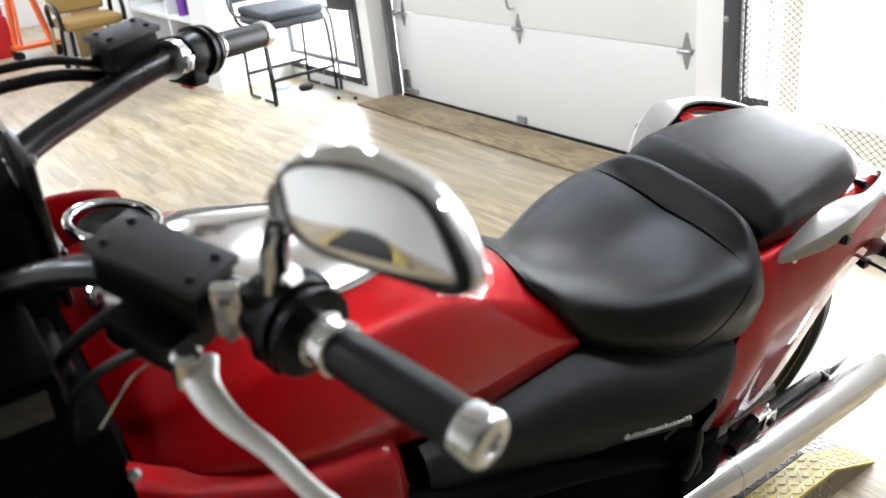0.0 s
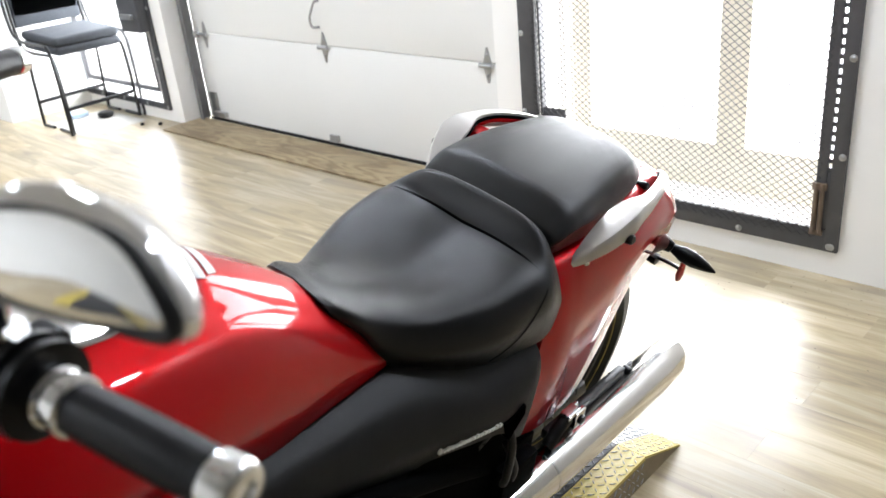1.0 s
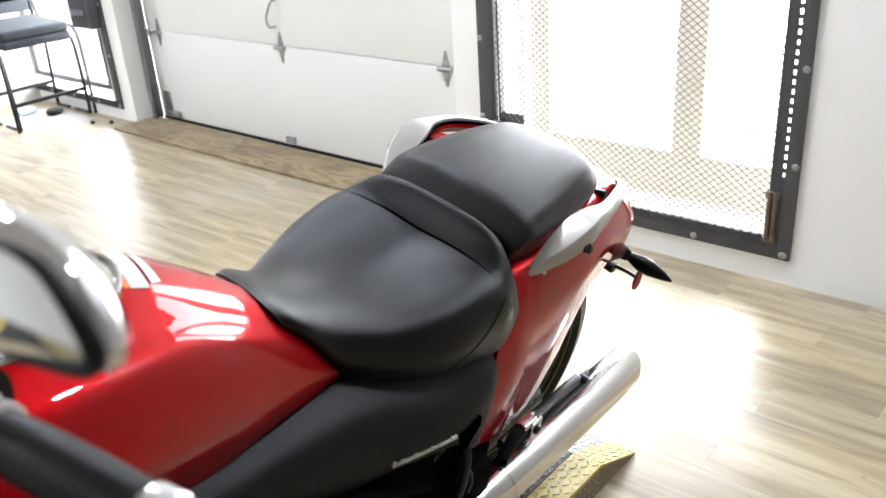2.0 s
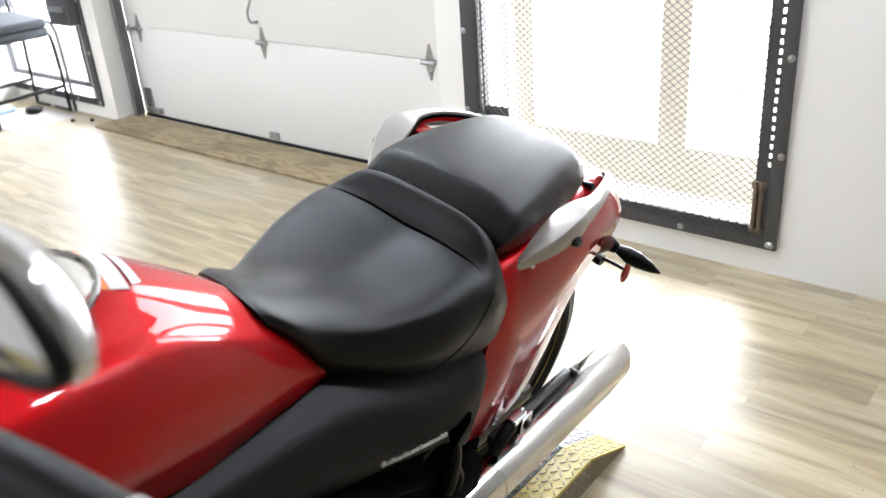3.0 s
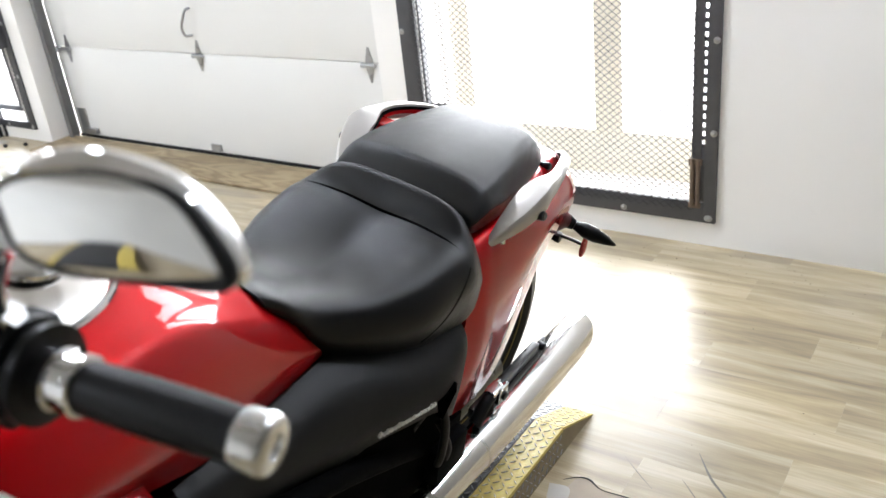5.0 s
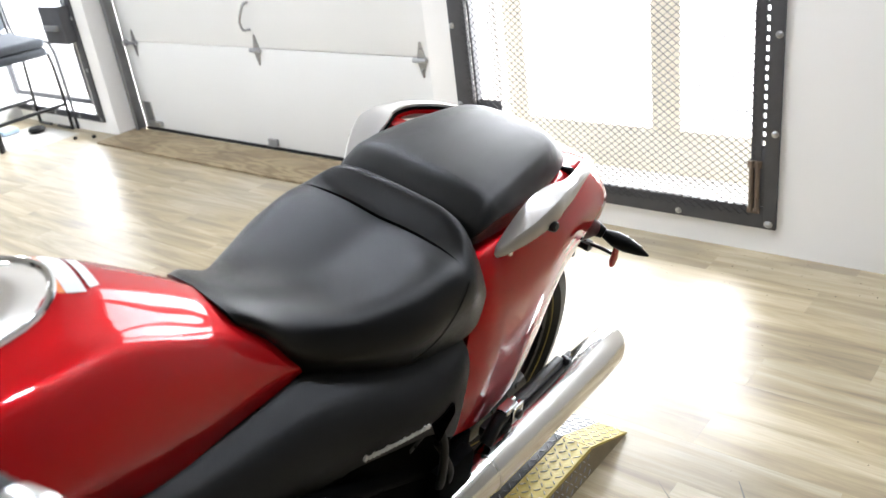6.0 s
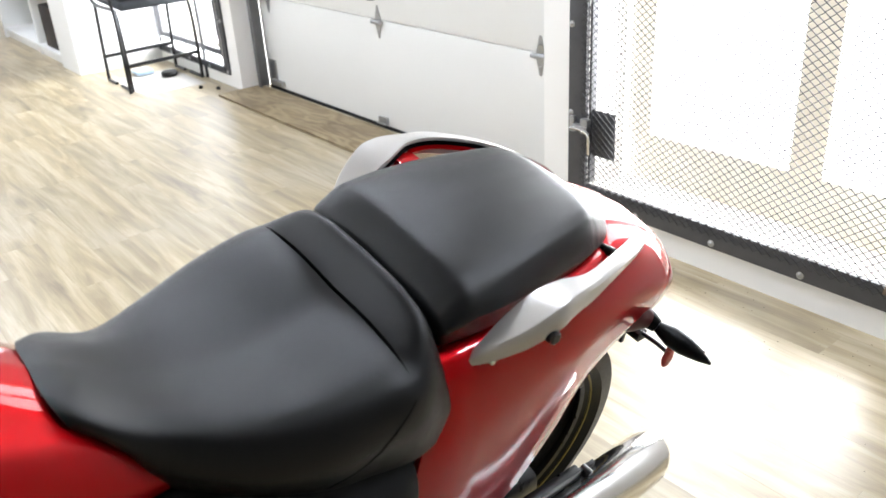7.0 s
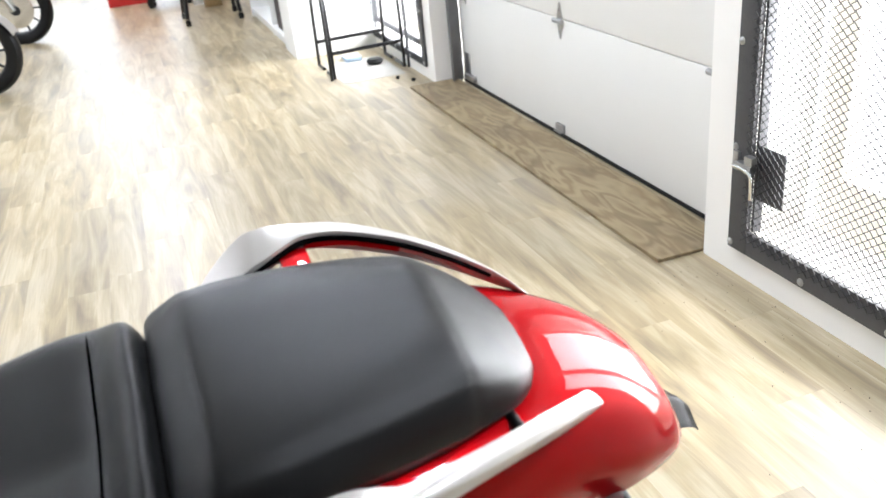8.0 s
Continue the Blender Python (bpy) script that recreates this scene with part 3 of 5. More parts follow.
tagged(part("black_crate", b, RUBBER), "black ribbed crate in the bottom bay", "crate")
for i, (x, r, h, m2) in enumerate(((-7.22, 0.045, 0.2, PURPLE), (-7.0, 0.05, 0.22, TRIMW), (-7.08, 0.04, 0.16, SATIN))):
    bo = thing("bottle", ("purple-labelled", "white", "black")[i] + " plastic bottle on a white shelf", "bottle")
    b = bmesh.new()
    lathe(b, [(r, 0), (r, h * 0.7), (r * 0.5, h * 0.88), (r * 0.35, h * 0.9)], pose(x, 2.5 + 0.05 * i, 0.531), 14)
    part("body", b, m2, bo)
    b = bmesh.new()
    lathe(b, [(r * 0.4, h * 0.9), (r * 0.4, h), (r * 0.3, h * 1.01)], pose(x, 2.5 + 0.05 * i, 0.531), 12)
    part("cap", b, SATIN, bo)


# ---- far end: office armchair, hand truck, red cabinet ----
oc = thing("office_armchair", "tan upholstered armchair on black casters", "chair", pose(-8.75, 2.05, 0))
b = bmesh.new()
box(b, (-0.26, -0.27, 0.40), (0.26, 0.27, 0.50), 0.04, segs=3)
part("seat", b, TAN, oc, "padded tan seat")
b = bmesh.new()
box(b, (-0.33, -0.25, 0.52), (-0.25, 0.25, 0.98), 0.035, segs=3)
part("backrest", b, TAN, oc)
for s in (-1, 1):
    tubepart("arm", [(-0.22, 0.29 * s, 0.42), (-0.2, 0.30 * s, 0.60), (0.0, 0.30 * s, 0.645), (0.2, 0.30 * s, 0.60), (0.24, 0.29 * s, 0.42)], 0.022, SATIN, oc)
for sx in (-1, 1):
    for sy in (-1, 1):
        leg = tubepart("leg", [(0.2 * sx, 0.22 * sy, 0.40), (0.23 * sx, 0.25 * sy, 0.07)], 0.02, SATIN, oc, n=1)
        b = bmesh.new()
        lathe(b, [(0.01, -0.016), (0.032, -0.014), (0.032, 0.014), (0.01, 0.016)], pose(0.23 * sx, 0.25 * sy, 0.034, 90, 0, 20), 14)
        part("caster", b, RUBBER, leg)
ht = thing("hand_truck", "orange steel hand truck standing by a red cabinet", "hand truck", pose(-10.2, 1.75, 0))
for s in (-0.17, 0.17):
    tubepart("rail", [(0, s * 1.1, 0.12), (-0.06, s * 0.75, 0.6), (-0.16, s * 0.3, 1.2)], 0.03, ORANGE, ht)
    tubepart("brace", [(0.16, s * 0.9, 0.14), (0.02, s * 0.55, 0.6), (-0.12, s * 0.2, 1.1)], 0.02, ORANGE, ht)
    b = bmesh.new()
    lathe(b, [(0.03, -0.02), (0.09, -0.018), (0.09, 0.018), (0.03, 0.02)], pose(-0.05, s * 1.25, 0.092, 90, 0, 0), 18)
    part("wheel", b, RUBBER, ht)
for z in (0.12, 0.75):
    tubepart("cross_bar", [(-0.03 - z * 0.12, -0.17, z), (-0.03 - z * 0.12, 0.17, z)], 0.014, ORANGE, ht, n=1)
boxpart("toe_plate", (-0.05, -0.24, 0.125), (0.24, 0.24, 0.165), ORANGE, ht, 0.004)
for sy in (-0.2, 0.2):
    b = bmesh.new()
    lathe(b, [(0.015, -0.02), (0.055, -0.018), (0.055, 0.018), (0.015, 0.02)], pose(0.2, sy, 0.06, 90, 0, 35), 16)
    part("caster", b, RUBBER, ht)
for x, y, lean in ((-9.85, 1.88, 0.16), (-9.9, 2.0, 0.10)):
    b = bmesh.new()
    tube(b, [(x, y, 0.012), (x - lean, y + lean, 1.3)], 0.016, 8, 1)
    tagged(part("wooden_pole", b, WOOD), "pale wooden pole leaning in the corner", "pole", "poles in the corner")
b = bmesh.new()
box(b, (-9.55, 2.06, 0.004), (-9.51, 2.24, 0.42), 0.004)
tagged(part("wooden_board", b, WOOD), "short pale wooden board standing on end", "board")
b = bmesh.new()
skin(b, [[Vector((-9.72 + 0.05 * math.sin(3 * i + j), 1.96 + 0.05 * i, 0.30 + 0.11 * j)) for j in range(5)] for i in range(4)], 4, 4)
bmesh.ops.solidify(b, geom=b.faces[:], thickness=0.006)
for v in b.verts:
    v.co.z -= 0.29
tagged(part("white_rag", b, PAPER), "crumpled white rag among the poles", "rag")
b = bmesh.new()
box(b, (-10.95, 1.1, 0.004), (-10.5, 1.60, 0.44), 0.012)
box(b, (-10.92, 1.12, 0.45), (-10.52, 1.58, 0.95), 0.012)
box(b, (-10.50, 1.2, 0.36), (-10.485, 1.5, 0.40), 0.004)
box(b, (-10.52, 1.2, 0.80), (-10.505, 1.5, 0.84), 0.004)
tagged(part("tool_cabinet", b, REDP), "red tool cabinet at the end of the room", "cabinet")
b = bmesh.new()
box(b, (-10.3, 2.1, 0.004), (-9.9, 2.45, 0.7), 0.01)
tagged(part("cardboard_box", b, CARD), "brown cardboard box at the end of the room", "box")


# ---- parked motorcycles at the far side ----
def wheel(bm_tyre, bm_rim, r, w, m):
    lathe(bm_tyre, [(r * 0.70, -w * 0.36), (r * 0.80, -w * 0.5), (r * 0.93, -w * 0.44), (r * 0.99, -w * 0.2), (r, 0), (r * 0.99, w * 0.2), (r * 0.93, w * 0.44), (r * 0.80, w * 0.5), (r * 0.70, w * 0.36)], m, 48, False)
    lathe(bm_rim, [(r * 0.72, -w * 0.38), (r * 0.68, -w * 0.36), (r * 0.64, 0), (r * 0.68, w * 0.36), (r * 0.72, w * 0.38)], m, 48, False)
    lathe(bm_rim, [(0.045, -0.06), (0.05, -0.05), (0.05, 0.05), (0.045, 0.06)], m, 20)
    for k in range(10):
        a = 2 * math.pi * k / 10
        tube(bm_rim, [m @ Vector((0.04 * math.cos(a), 0.04 * math.sin(a), 0)), m @ Vector((r * 0.67 * math.cos(a), r * 0.67 * math.sin(a), 0))], [0.012, 0.009], 6, 1, False)


def parked_bike(x, y, turn, label):
    k = thing("parked_motorcycle", label, "motorcycle", pose(x, y, 0, 0, 0, turn), "parked motorcycles")
    R = 0.32
    for cx, w in ((0, 0.12), (-1.5, 0.16)):
        t, q = bmesh.new(), bmesh.new()
        wheel(t, q, R, w, pose(cx, 0, R, 90, 0, 0))
        wo = part("tyre", t, RUBBER, k)
        part("rim", q, TREADD, wo)
    d = bmesh.new()
    lathe(d, [(0.06, 0.05), (0.165, 0.05), (0.165, 0.056), (0.06, 0.056)], pose(0, 0, R, 90, 0, 0), 30)
    part("brake_disc", d, STEEL, k)
    for s in (-0.09, 0.09):
        tubepart("fork", [(0, s, R), (-0.32, s, 1.02)], 0.024, CHROME, k, n=1)
    f = bmesh.new()
    rows = [[Vector(((R + 0.02) * math.cos(a), b2, R + (R + 0.02) * math.sin(a) - abs(b2) * 0.25)) for b2 in (-0.075, -0.05, 0, 0.05, 0.075)] for a in [radians(20 + 10 * i) for i in range(13)]]
    grid(f, rows)
    r2 = bmesh.ops.solidify(f, geom=f.faces[:], thickness=0.004)
    part("front_fender", f, SILVER, k)
    e = bmesh.new()
    box(e, (-1.05, -0.16, 0.22), (-0.5, 0.16, 0.62), 0.05)
    part("engine", e, SATIN, k)
    e = bmesh.new()
    box(e, (-0.95, -0.13, 0.66), (-0.42, 0.13, 0.9), 0.08, segs=3)
    part("fuel_tank", e, SATIN, k)
    e = bmesh.new()
    box(e, (-1.6, -0.13, 0.62), (-0.95, 0.13, 0.74), 0.05, segs=3)
    part("seat", e, VINYL, k)
    tubepart("handlebar", [(-0.5, -0.4, 1.05), (-0.35, -0.2, 1.1), (-0.33, 0, 1.05), (-0.35, 0.2, 1.1), (-0.5, 0.4, 1.05)], 0.012, CHROME, k)
    return k


parked_bike(-9.0, 0.33, 78, "black motorcycle with alloy front wheel and brake disc")
parked_bike(-6.95, 0.20, 78, "dark motorcycle parked in a row, wheel showing")


# ---- motorcycle lift ----
lift = thing("motorcycle_lift", "low grey tread-plate bike lift with worn yellow edges", "lift")
LX0, LX1, LY0, LY1, LH = -1.31, -0.706, -0.55, 1.68, 0.09
b = bmesh.new()
box(b, (LX0 + 0.085, LY0, 0.02), (LX1 - 0.085, LY1, LH), 0.002)
part("deck", b, TREADD, lift, "dark tread-plate deck")
for s, nm in ((LX0, 0), (LX1 - 0.083, 1)):
    b = bmesh.new()
    box(b, (s, LY0, LH - 0.012), (s + 0.083, LY1, LH), 0.002)
    part("edge_strip", b, YELLOW, lift, "worn yellow edge strip")
# side plates in a darker, browner tone than the yellow edge strips
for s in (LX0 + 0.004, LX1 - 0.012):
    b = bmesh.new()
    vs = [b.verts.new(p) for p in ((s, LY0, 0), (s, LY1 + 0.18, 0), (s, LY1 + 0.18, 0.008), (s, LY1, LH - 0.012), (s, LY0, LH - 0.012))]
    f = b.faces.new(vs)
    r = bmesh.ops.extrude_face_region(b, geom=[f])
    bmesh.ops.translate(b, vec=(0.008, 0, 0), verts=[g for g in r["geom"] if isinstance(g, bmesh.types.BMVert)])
    part("side_plate", b, SIDEY, lift, "brown-yellow tread-plate side", smooth=False)


def slab(name, x0, x1, p, q, t, material, label=""):
    """A sloping plate from (y, z) p to q."""
    b = bmesh.new()
    ring = [(p[0], p[1]), (q[0], q[1]), (q[0], q[1] - t), (p[0], p[1] - t)]
    va = [b.verts.new((x0, y, z)) for y, z in ring]
    vb = [b.verts.new((x1, y, z)) for y, z in ring]
    b.faces.new(va)
    b.faces.new(vb[::-1])
    for i in range(4):
        j = (i + 1) % 4
        b.faces.new((va[i], vb[i], vb[j], va[j]))
    return part(name, b, material, lift, label, smooth=False)


slab("ramp", LX0 + 0.085, LX1 - 0.085, (LY1, LH), (LY1 + 0.18, 0.014), 0.006, TREAD, "grey tread-plate ramp")
slab("ramp_edge", LX0, LX0 + 0.083, (LY1, LH), (LY1 + 0.18, 0.014), 0.006, YELLOW, "worn yellow ramp edge")
slab("ramp_edge", LX1 - 0.083, LX1, (LY1, LH), (LY1 + 0.18, 0.014), 0.006, YELLOW, "worn yellow ramp edge")


def treads(name, material, x0, x1, y0, y1, place):
    """Raised lozenges of tread plate, alternate ones turned."""
    verts, faces = [], []
    nx, ny = round((x1 - x0) / 0.0208), round((y1 - y0) / 0.0208)
    for i in range(nx):
        for j in range(ny):
            cx, cy = x0 + (i + 0.5) * (x1 - x0) / nx, y0 + (j + 0.5) * (y1 - y0) / ny
            a = radians(45 if (i + j) % 2 else -45)
            ca, sa = math.cos(a), math.sin(a)
            n = len(verts)
            for l, w, h in ((-0.0090, 0, 0), (0, -0.0022, 0), (0.0090, 0, 0), (0, 0.0022, 0), (-0.0076, 0, 0.0022), (0, -0.0013, 0.0022), (0.0076, 0, 0.0022), (0, 0.0013, 0.0022)):
                verts.append(place(cx + l * ca - w * sa, cy + l * sa + w * ca, h))
            for k in range(4):
                m2 = (k + 1) % 4
                faces.append((n + k, n + m2, n + 4 + m2, n + 4 + k))
            faces.append((n + 4, n + 5, n + 6, n + 7))
    me = bpy.data.meshes.new(name)
    me.from_pydata(verts, [], faces)
    me.materials.append(material)
    ob = new(name, me)
    ob.parent = lift
    return tagged(ob, kind="stuff")


sl = math.hypot(0.18, LH - 0.014)
cs, sn_ = 0.18 / sl, (LH - 0.014) / sl
flat_place = lambda x, y, h: (x, y, LH + h)
ramp_place = lambda x, y, h: (x, LY1 + y * cs + h * sn_, LH - y * sn_ + h * cs)
side_place = lambda y, z, h: (LX1 - 0.004 + h, y, z)
treads("deck_tread", LOZG, LX0 + 0.085, LX1 - 0.083, 0.2, LY1, flat_place)
treads("edge_tread", LOZY, LX1 - 0.082, LX1, 0.2, LY1, flat_place)
treads("ramp_tread", LOZG, LX0 + 0.085, LX1 - 0.083, 0.005, sl, ramp_place)
treads("ramp_edge_tread", LOZY, LX1 - 0.082, LX1, 0.005, sl, ramp_place)
treads("side_tread", LOZG, 0.6, LY1, 0.005, LH - 0.015, side_place)

# a second lift standing ahead of the first, seen in the mirror
lift_ahead = thing("motorcycle_lift", "empty low bike lift with worn yellow edges", "lift")
b = bmesh.new()
box(b, (LX0 + 0.085, -3.3, 0.02), (LX1 - 0.085, -1.3, LH), 0.002)
part("deck", b, TREADD, lift_ahead, "dark tread-plate deck")
for s in (LX0, LX1 - 0.083):
    b = bmesh.new()
    box(b, (s, -3.3, LH - 0.012), (s + 0.083, -1.3, LH), 0.002)
    part("edge_strip", b, YELLOW, lift_ahead, "worn yellow edge strip")
for s in (LX0 + 0.004, LX1 - 0.012):
    b = bmesh.new()
    box(b, (s, -3.3, 0.0045), (s + 0.008, -1.3, LH - 0.0125), 0.001)
    part("side_plate", b, SIDEY, lift_ahead)

# ---- the motorcycle on the lift, leaning on its side stand ----
# local axes: x to the machine's left, y to its rear, z up
bike = thing("motorcycle", "red sport touring motorcycle with black two-part seat", "motorcycle", pose(-1.0, 0, 0.09, 0, 14, 0))


def half(a, *pts):
    """A cross-section at a: (width, height) points down the left side; a third value shifts the point to the rear."""
    return [Vector((p[0], a + (p[2] if len(p) > 2 else 0), p[1])) for p in pts]


# fuel tank
TANK = [
    half(0.19, (0, 1.045), (0.07, 1.040), (0.140, 1.026), (0.160, 1.012), (0.188, 1.0), (0.18, 0.98)),
    half(0.24, (0, 1.060), (0.09, 1.052), (0.165, 1.036), (0.188, 1.018), (0.220, 0.985), (0.203, 0.955)),
    half(0.36, (0, 1.068), (0.07, 1.063), (0.145, 1.041), (0.190, 1.008), (0.228, 0.945), (0.20, 0.885)),
    half(0.50, (0, 1.050), (0.062, 1.040), (0.123, 1.015), (0.166, 0.988), (0.202, 0.90), (0.175, 0.815)),
    half(0.62, (0, 1.013), (0.05, 1.004), (0.100, 0.979), (0.139, 0.953), (0.172, 0.85), (0.15, 0.755)),
    half(0.74, (0, 0.936), (0.042, 0.927), (0.082, 0.904), (0.114, 0.878), (0.142, 0.80), (0.132, 0.745)),
    half(0.84, (0, 0.854), (0.036, 0.848), (0.067, 0.833), (0.093, 0.814), (0.118, 0.77), (0.118, 0.738)),
    half(0.90, (0, 0.810), (0.04, 0.806), (0.062, 0.797), (0.078, 0.783), (0.108, 0.75), (0.110, 0.735)),
]
part("fuel_tank", mirror_rows(TANK, nu=6, nv=6), RED, bike, "glossy metallic red fuel tank")

def on_tank(u, a):
    """Height of the tank's skin over (u, a), near the middle."""
    best = None
    for r, s in zip(TANK[:-1], TANK[1:]):
        if r[0].y <= a <= s[0].y:
            t = (a - r[0].y) / (s[0].y - r[0].y)
            c0, c1 = r[0].z + (s[0].z - r[0].z) * t, r[1].z + (s[1].z - r[1].z) * t
            w1 = r[1].x + (s[1].x - r[1].x) * t
            best = c0 + (c1 - c0) * (u / w1) ** 2
    return best


# polished cover over the filler, on top of the tank
b = bmesh.new()
rows = []
for i in range(11):
    q = i / 10
    rows.append([Vector((0.108 * q * math.cos(t), 0.41 + 0.188 * q * math.sin(t), on_tank(0.108 * q * math.cos(t), 0.41 + 0.188 * q * math.sin(t)) + 0.003 + 0.010 * (1 - q ** 4))) for t in [2 * math.pi * k / 40 for k in range(40)]])
vs = grid(b, rows[1:], True)
cap(b, vs[0])
cap_ob = part("filler_cover", b, STEEL, bike, "polished steel filler cover on the tank")
tubepart("cover_rim", [Vector((0.110 * math.cos(t), 0.41 + 0.190 * math.sin(t), on_tank(0.110 * math.cos(t), 0.41 + 0.190 * math.sin(t)) + 0.004)) for t in [2 * math.pi * k / 48 for k in range(49)]], 0.0045, CHROME, cap_ob, "chrome rim", seg=8, n=1)
b = bmesh.new()
fm = pose(0, 0.50, on_tank(0, 0.50) + 0.010, -16, 0, 0)
lathe(b, [(0.045, 0), (0.045, 0.006), (0.040, 0.011), (0.028, 0.012), (0.026, 0.009), (0.0, 0.010)], fm, 36)
part("filler_cap", b, CHROME, cap_ob, "chrome filler cap")
for k in range(5):
    b = bmesh.new()
    a = 2 * math.pi * k / 5
    lathe(b, [(0.004, 0), (0.004, 0.003), (0.002, 0.004)], fm @ pose(0.034 * math.cos(a), 0.034 * math.sin(a), 0.011), 8)
    part("screw", b, ZINC, cap_ob)


def decal(name, pts, material, label):
    b = bmesh.new()
    n = 8
    (ax, ay), (bx, by), (cx, cy), (dx, dy) = pts
    rows = []
    for i in range(n + 1):
        t = i / n
        p, q = (ax + (bx - ax) * t, ay + (by - ay) * t), (dx + (cx - dx) * t, dy + (cy - dy) * t)
        rows.append([Vector((p[0] + (q[0] - p[0]) * s / n, p[1] + (q[1] - p[1]) * s / n, on_tank(p[0] + (q[0] - p[0]) * s / n, p[1] + (q[1] - p[1]) * s / n) + 0.003)) for s in range(n + 1)])
    grid(b, rows)
    return part(name, b, material, bike, label)


decal("warning_label", [(-0.043, 0.601), (0.048, 0.587), (0.050, 0.596), (-0.041, 0.611)], LABELO, "orange heading of the warning label")
decal("warning_label", [(-0.041, 0.6115), (0.050, 0.5965), (0.053, 0.619), (-0.035, 0.637)], LABELW, "white warning label")
decal("warning_label", [(-0.033, 0.641), (0.045, 0.627), (0.038, 0.643), (-0.036, 0.656)], LABELW, "white warning label")

# rider's seat: dished nose, broad sides, raised rear bolster
SEAT = [
    half(0.795, (0, 0.893), (0.04, 0.889), (0.066, 0.876, 0.006), (0.075, 0.86, 0.012), (0.06, 0.848, 0.016)),
    half(0.825, (0, 0.880), (0.05, 0.876), (0.085, 0.860, 0.006), (0.096, 0.825, 0.02), (0.085, 0.80, 0.03)),
    half(0.89, (0, 0.838), (0.06, 0.838), (0.105, 0.818), (0.122, 0.775), (0.110, 0.738)),
    half(0.97, (0, 0.808), (0.085, 0.814), (0.145, 0.804), (0.170, 0.755), (0.155, 0.712)),
    half(1.06, (0, 0.802), (0.10, 0.814), (0.174, 0.812), (0.207, 0.755), (0.185, 0.685)),
    half(1.14, (0, 0.815), (0.10, 0.828), (0.184, 0.824), (0.215, 0.765), (0.195, 0.675)),
    half(1.185, (0, 0.834), (0.10, 0.838), (0.184, 0.826), (0.216, 0.775), (0.206, 0.68)),
    half(1.222, (0, 0.876), (0.10, 0.874), (0.161, 0.850), (0.205, 0.770), (0.204, 0.688)),
    half(1.240, (0, 0.872), (0.09, 0.866), (0.148, 0.840), (0.197, 0.760), (0.200, 0.69)),
    half(1.252, (0, 0.825), (0.085, 0.818), (0.144, 0.79), (0.194, 0.735), (0.197, 0.69)),
]
seat = part("rider_seat", mirror_rows(SEAT, nu=6, nv=6), VINYL, bike, "broad black vinyl rider's seat")


def seat_line(f_lo, f_hi, pos, lift_by, r, name, mirror=True):
    """A sewn welt across the seat at row position pos(f), f from the left edge over the top to the right."""
    path = []
    half_rows = [cr(q, 6) for q in SEAT]
    cols = [cr([q[j] for q in half_rows], 6) for j in range(len(half_rows[0]))]
    m = len(cols) - 1
    for i in range(-m, m + 1):
        j = abs(i)
        f = j / m
        if f < f_lo or f > f_hi:
            continue
        k = min(int(pos(f) * 6), len(cols[0]) - 2)
        t = pos(f) * 6 - k
        p = cols[j][k].lerp(cols[j][k + 1], t)
        path.append(Vector((p.x if i > 0 else -p.x, p.y, p.z)) + Vector((0.3 * lift_by * (1 if i > 0 else -1) * f, 0, lift_by)))
    return tubepart(name, path, [r * 0.35, r, r, r, r * 0.35], SEAM, seat, seg=8, n=1)


seat_line(0, 0.66, lambda f: 6.0 - 0.6 * f * f, -0.0022, 0.0034, "seam_welt")


# stitched seam on the flanks of the seat
for s in (-1, 1):
    half_rows = [cr(q, 6) for q in SEAT]
    cols = [cr([q[j] for q in half_rows], 6) for j in range(len(half_rows[0]))]
    m = len(cols) - 1
    path = []
    for j in range(int(0.64 * m), m):
        f = j / m
        k = min(len(cols[j]) - 2.01, (5.75 - 1.9 * (max(0.0, f - 0.64) / 0.36) ** 0.7) * 6)
        p = cols[j][int(k)].lerp(cols[j][int(k) + 1], k - int(k))
        path.append(Vector((s * (p.x + 0.0004), p.y, p.z)))
    tubepart("flank_seam", path, 0.0014, RUBBER, seat, seg=6, n=1)

# passenger seat
PAX = []
for a, w, top, side in ((1.246, 0.150, 0.846, 0.835), (1.249, 0.158, 0.861, 0.842), (1.256, 0.164, 0.870, 0.847), (1.270, 0.167, 0.882, 0.852), (1.286, 0.169, 0.8945, 0.857), (1.297, 0.170, 0.900, 0.859),
                       (1.312, 0.1705, 0.9025, 0.859), (1.35, 0.171, 0.906, 0.858), (1.42, 0.164, 0.9105, 0.854), (1.49, 0.152, 0.912, 0.848), (1.548, 0.139, 0.9095, 0.842), (1.570, 0.131, 0.904, 0.839),
                       (1.588, 0.1245, 0.893, 0.835), (1.625, 0.107, 0.865, 0.827), (1.652, 0.084, 0.842, 0.819), (1.667, 0.060, 0.829, 0.815)):
    h = top - side
    PAX.append(half(a, (0, top + 0.0005), (w * 0.40, top - 0.0015), (w * 0.68, top - 0.10 * h - 0.003), (w * 0.81, top - 0.22 * h - 0.004), (w * 0.89, top - 0.40 * h - 0.003), (w * 0.965, top - 0.74 * h - 0.002), (w, side - 0.006), (w - 0.003, side - 0.014), (w - 0.010, 0.812)))
part("passenger_seat", mirror_rows(PAX, nu=6, nv=6), VINYL, bike, "black vinyl passenger seat")

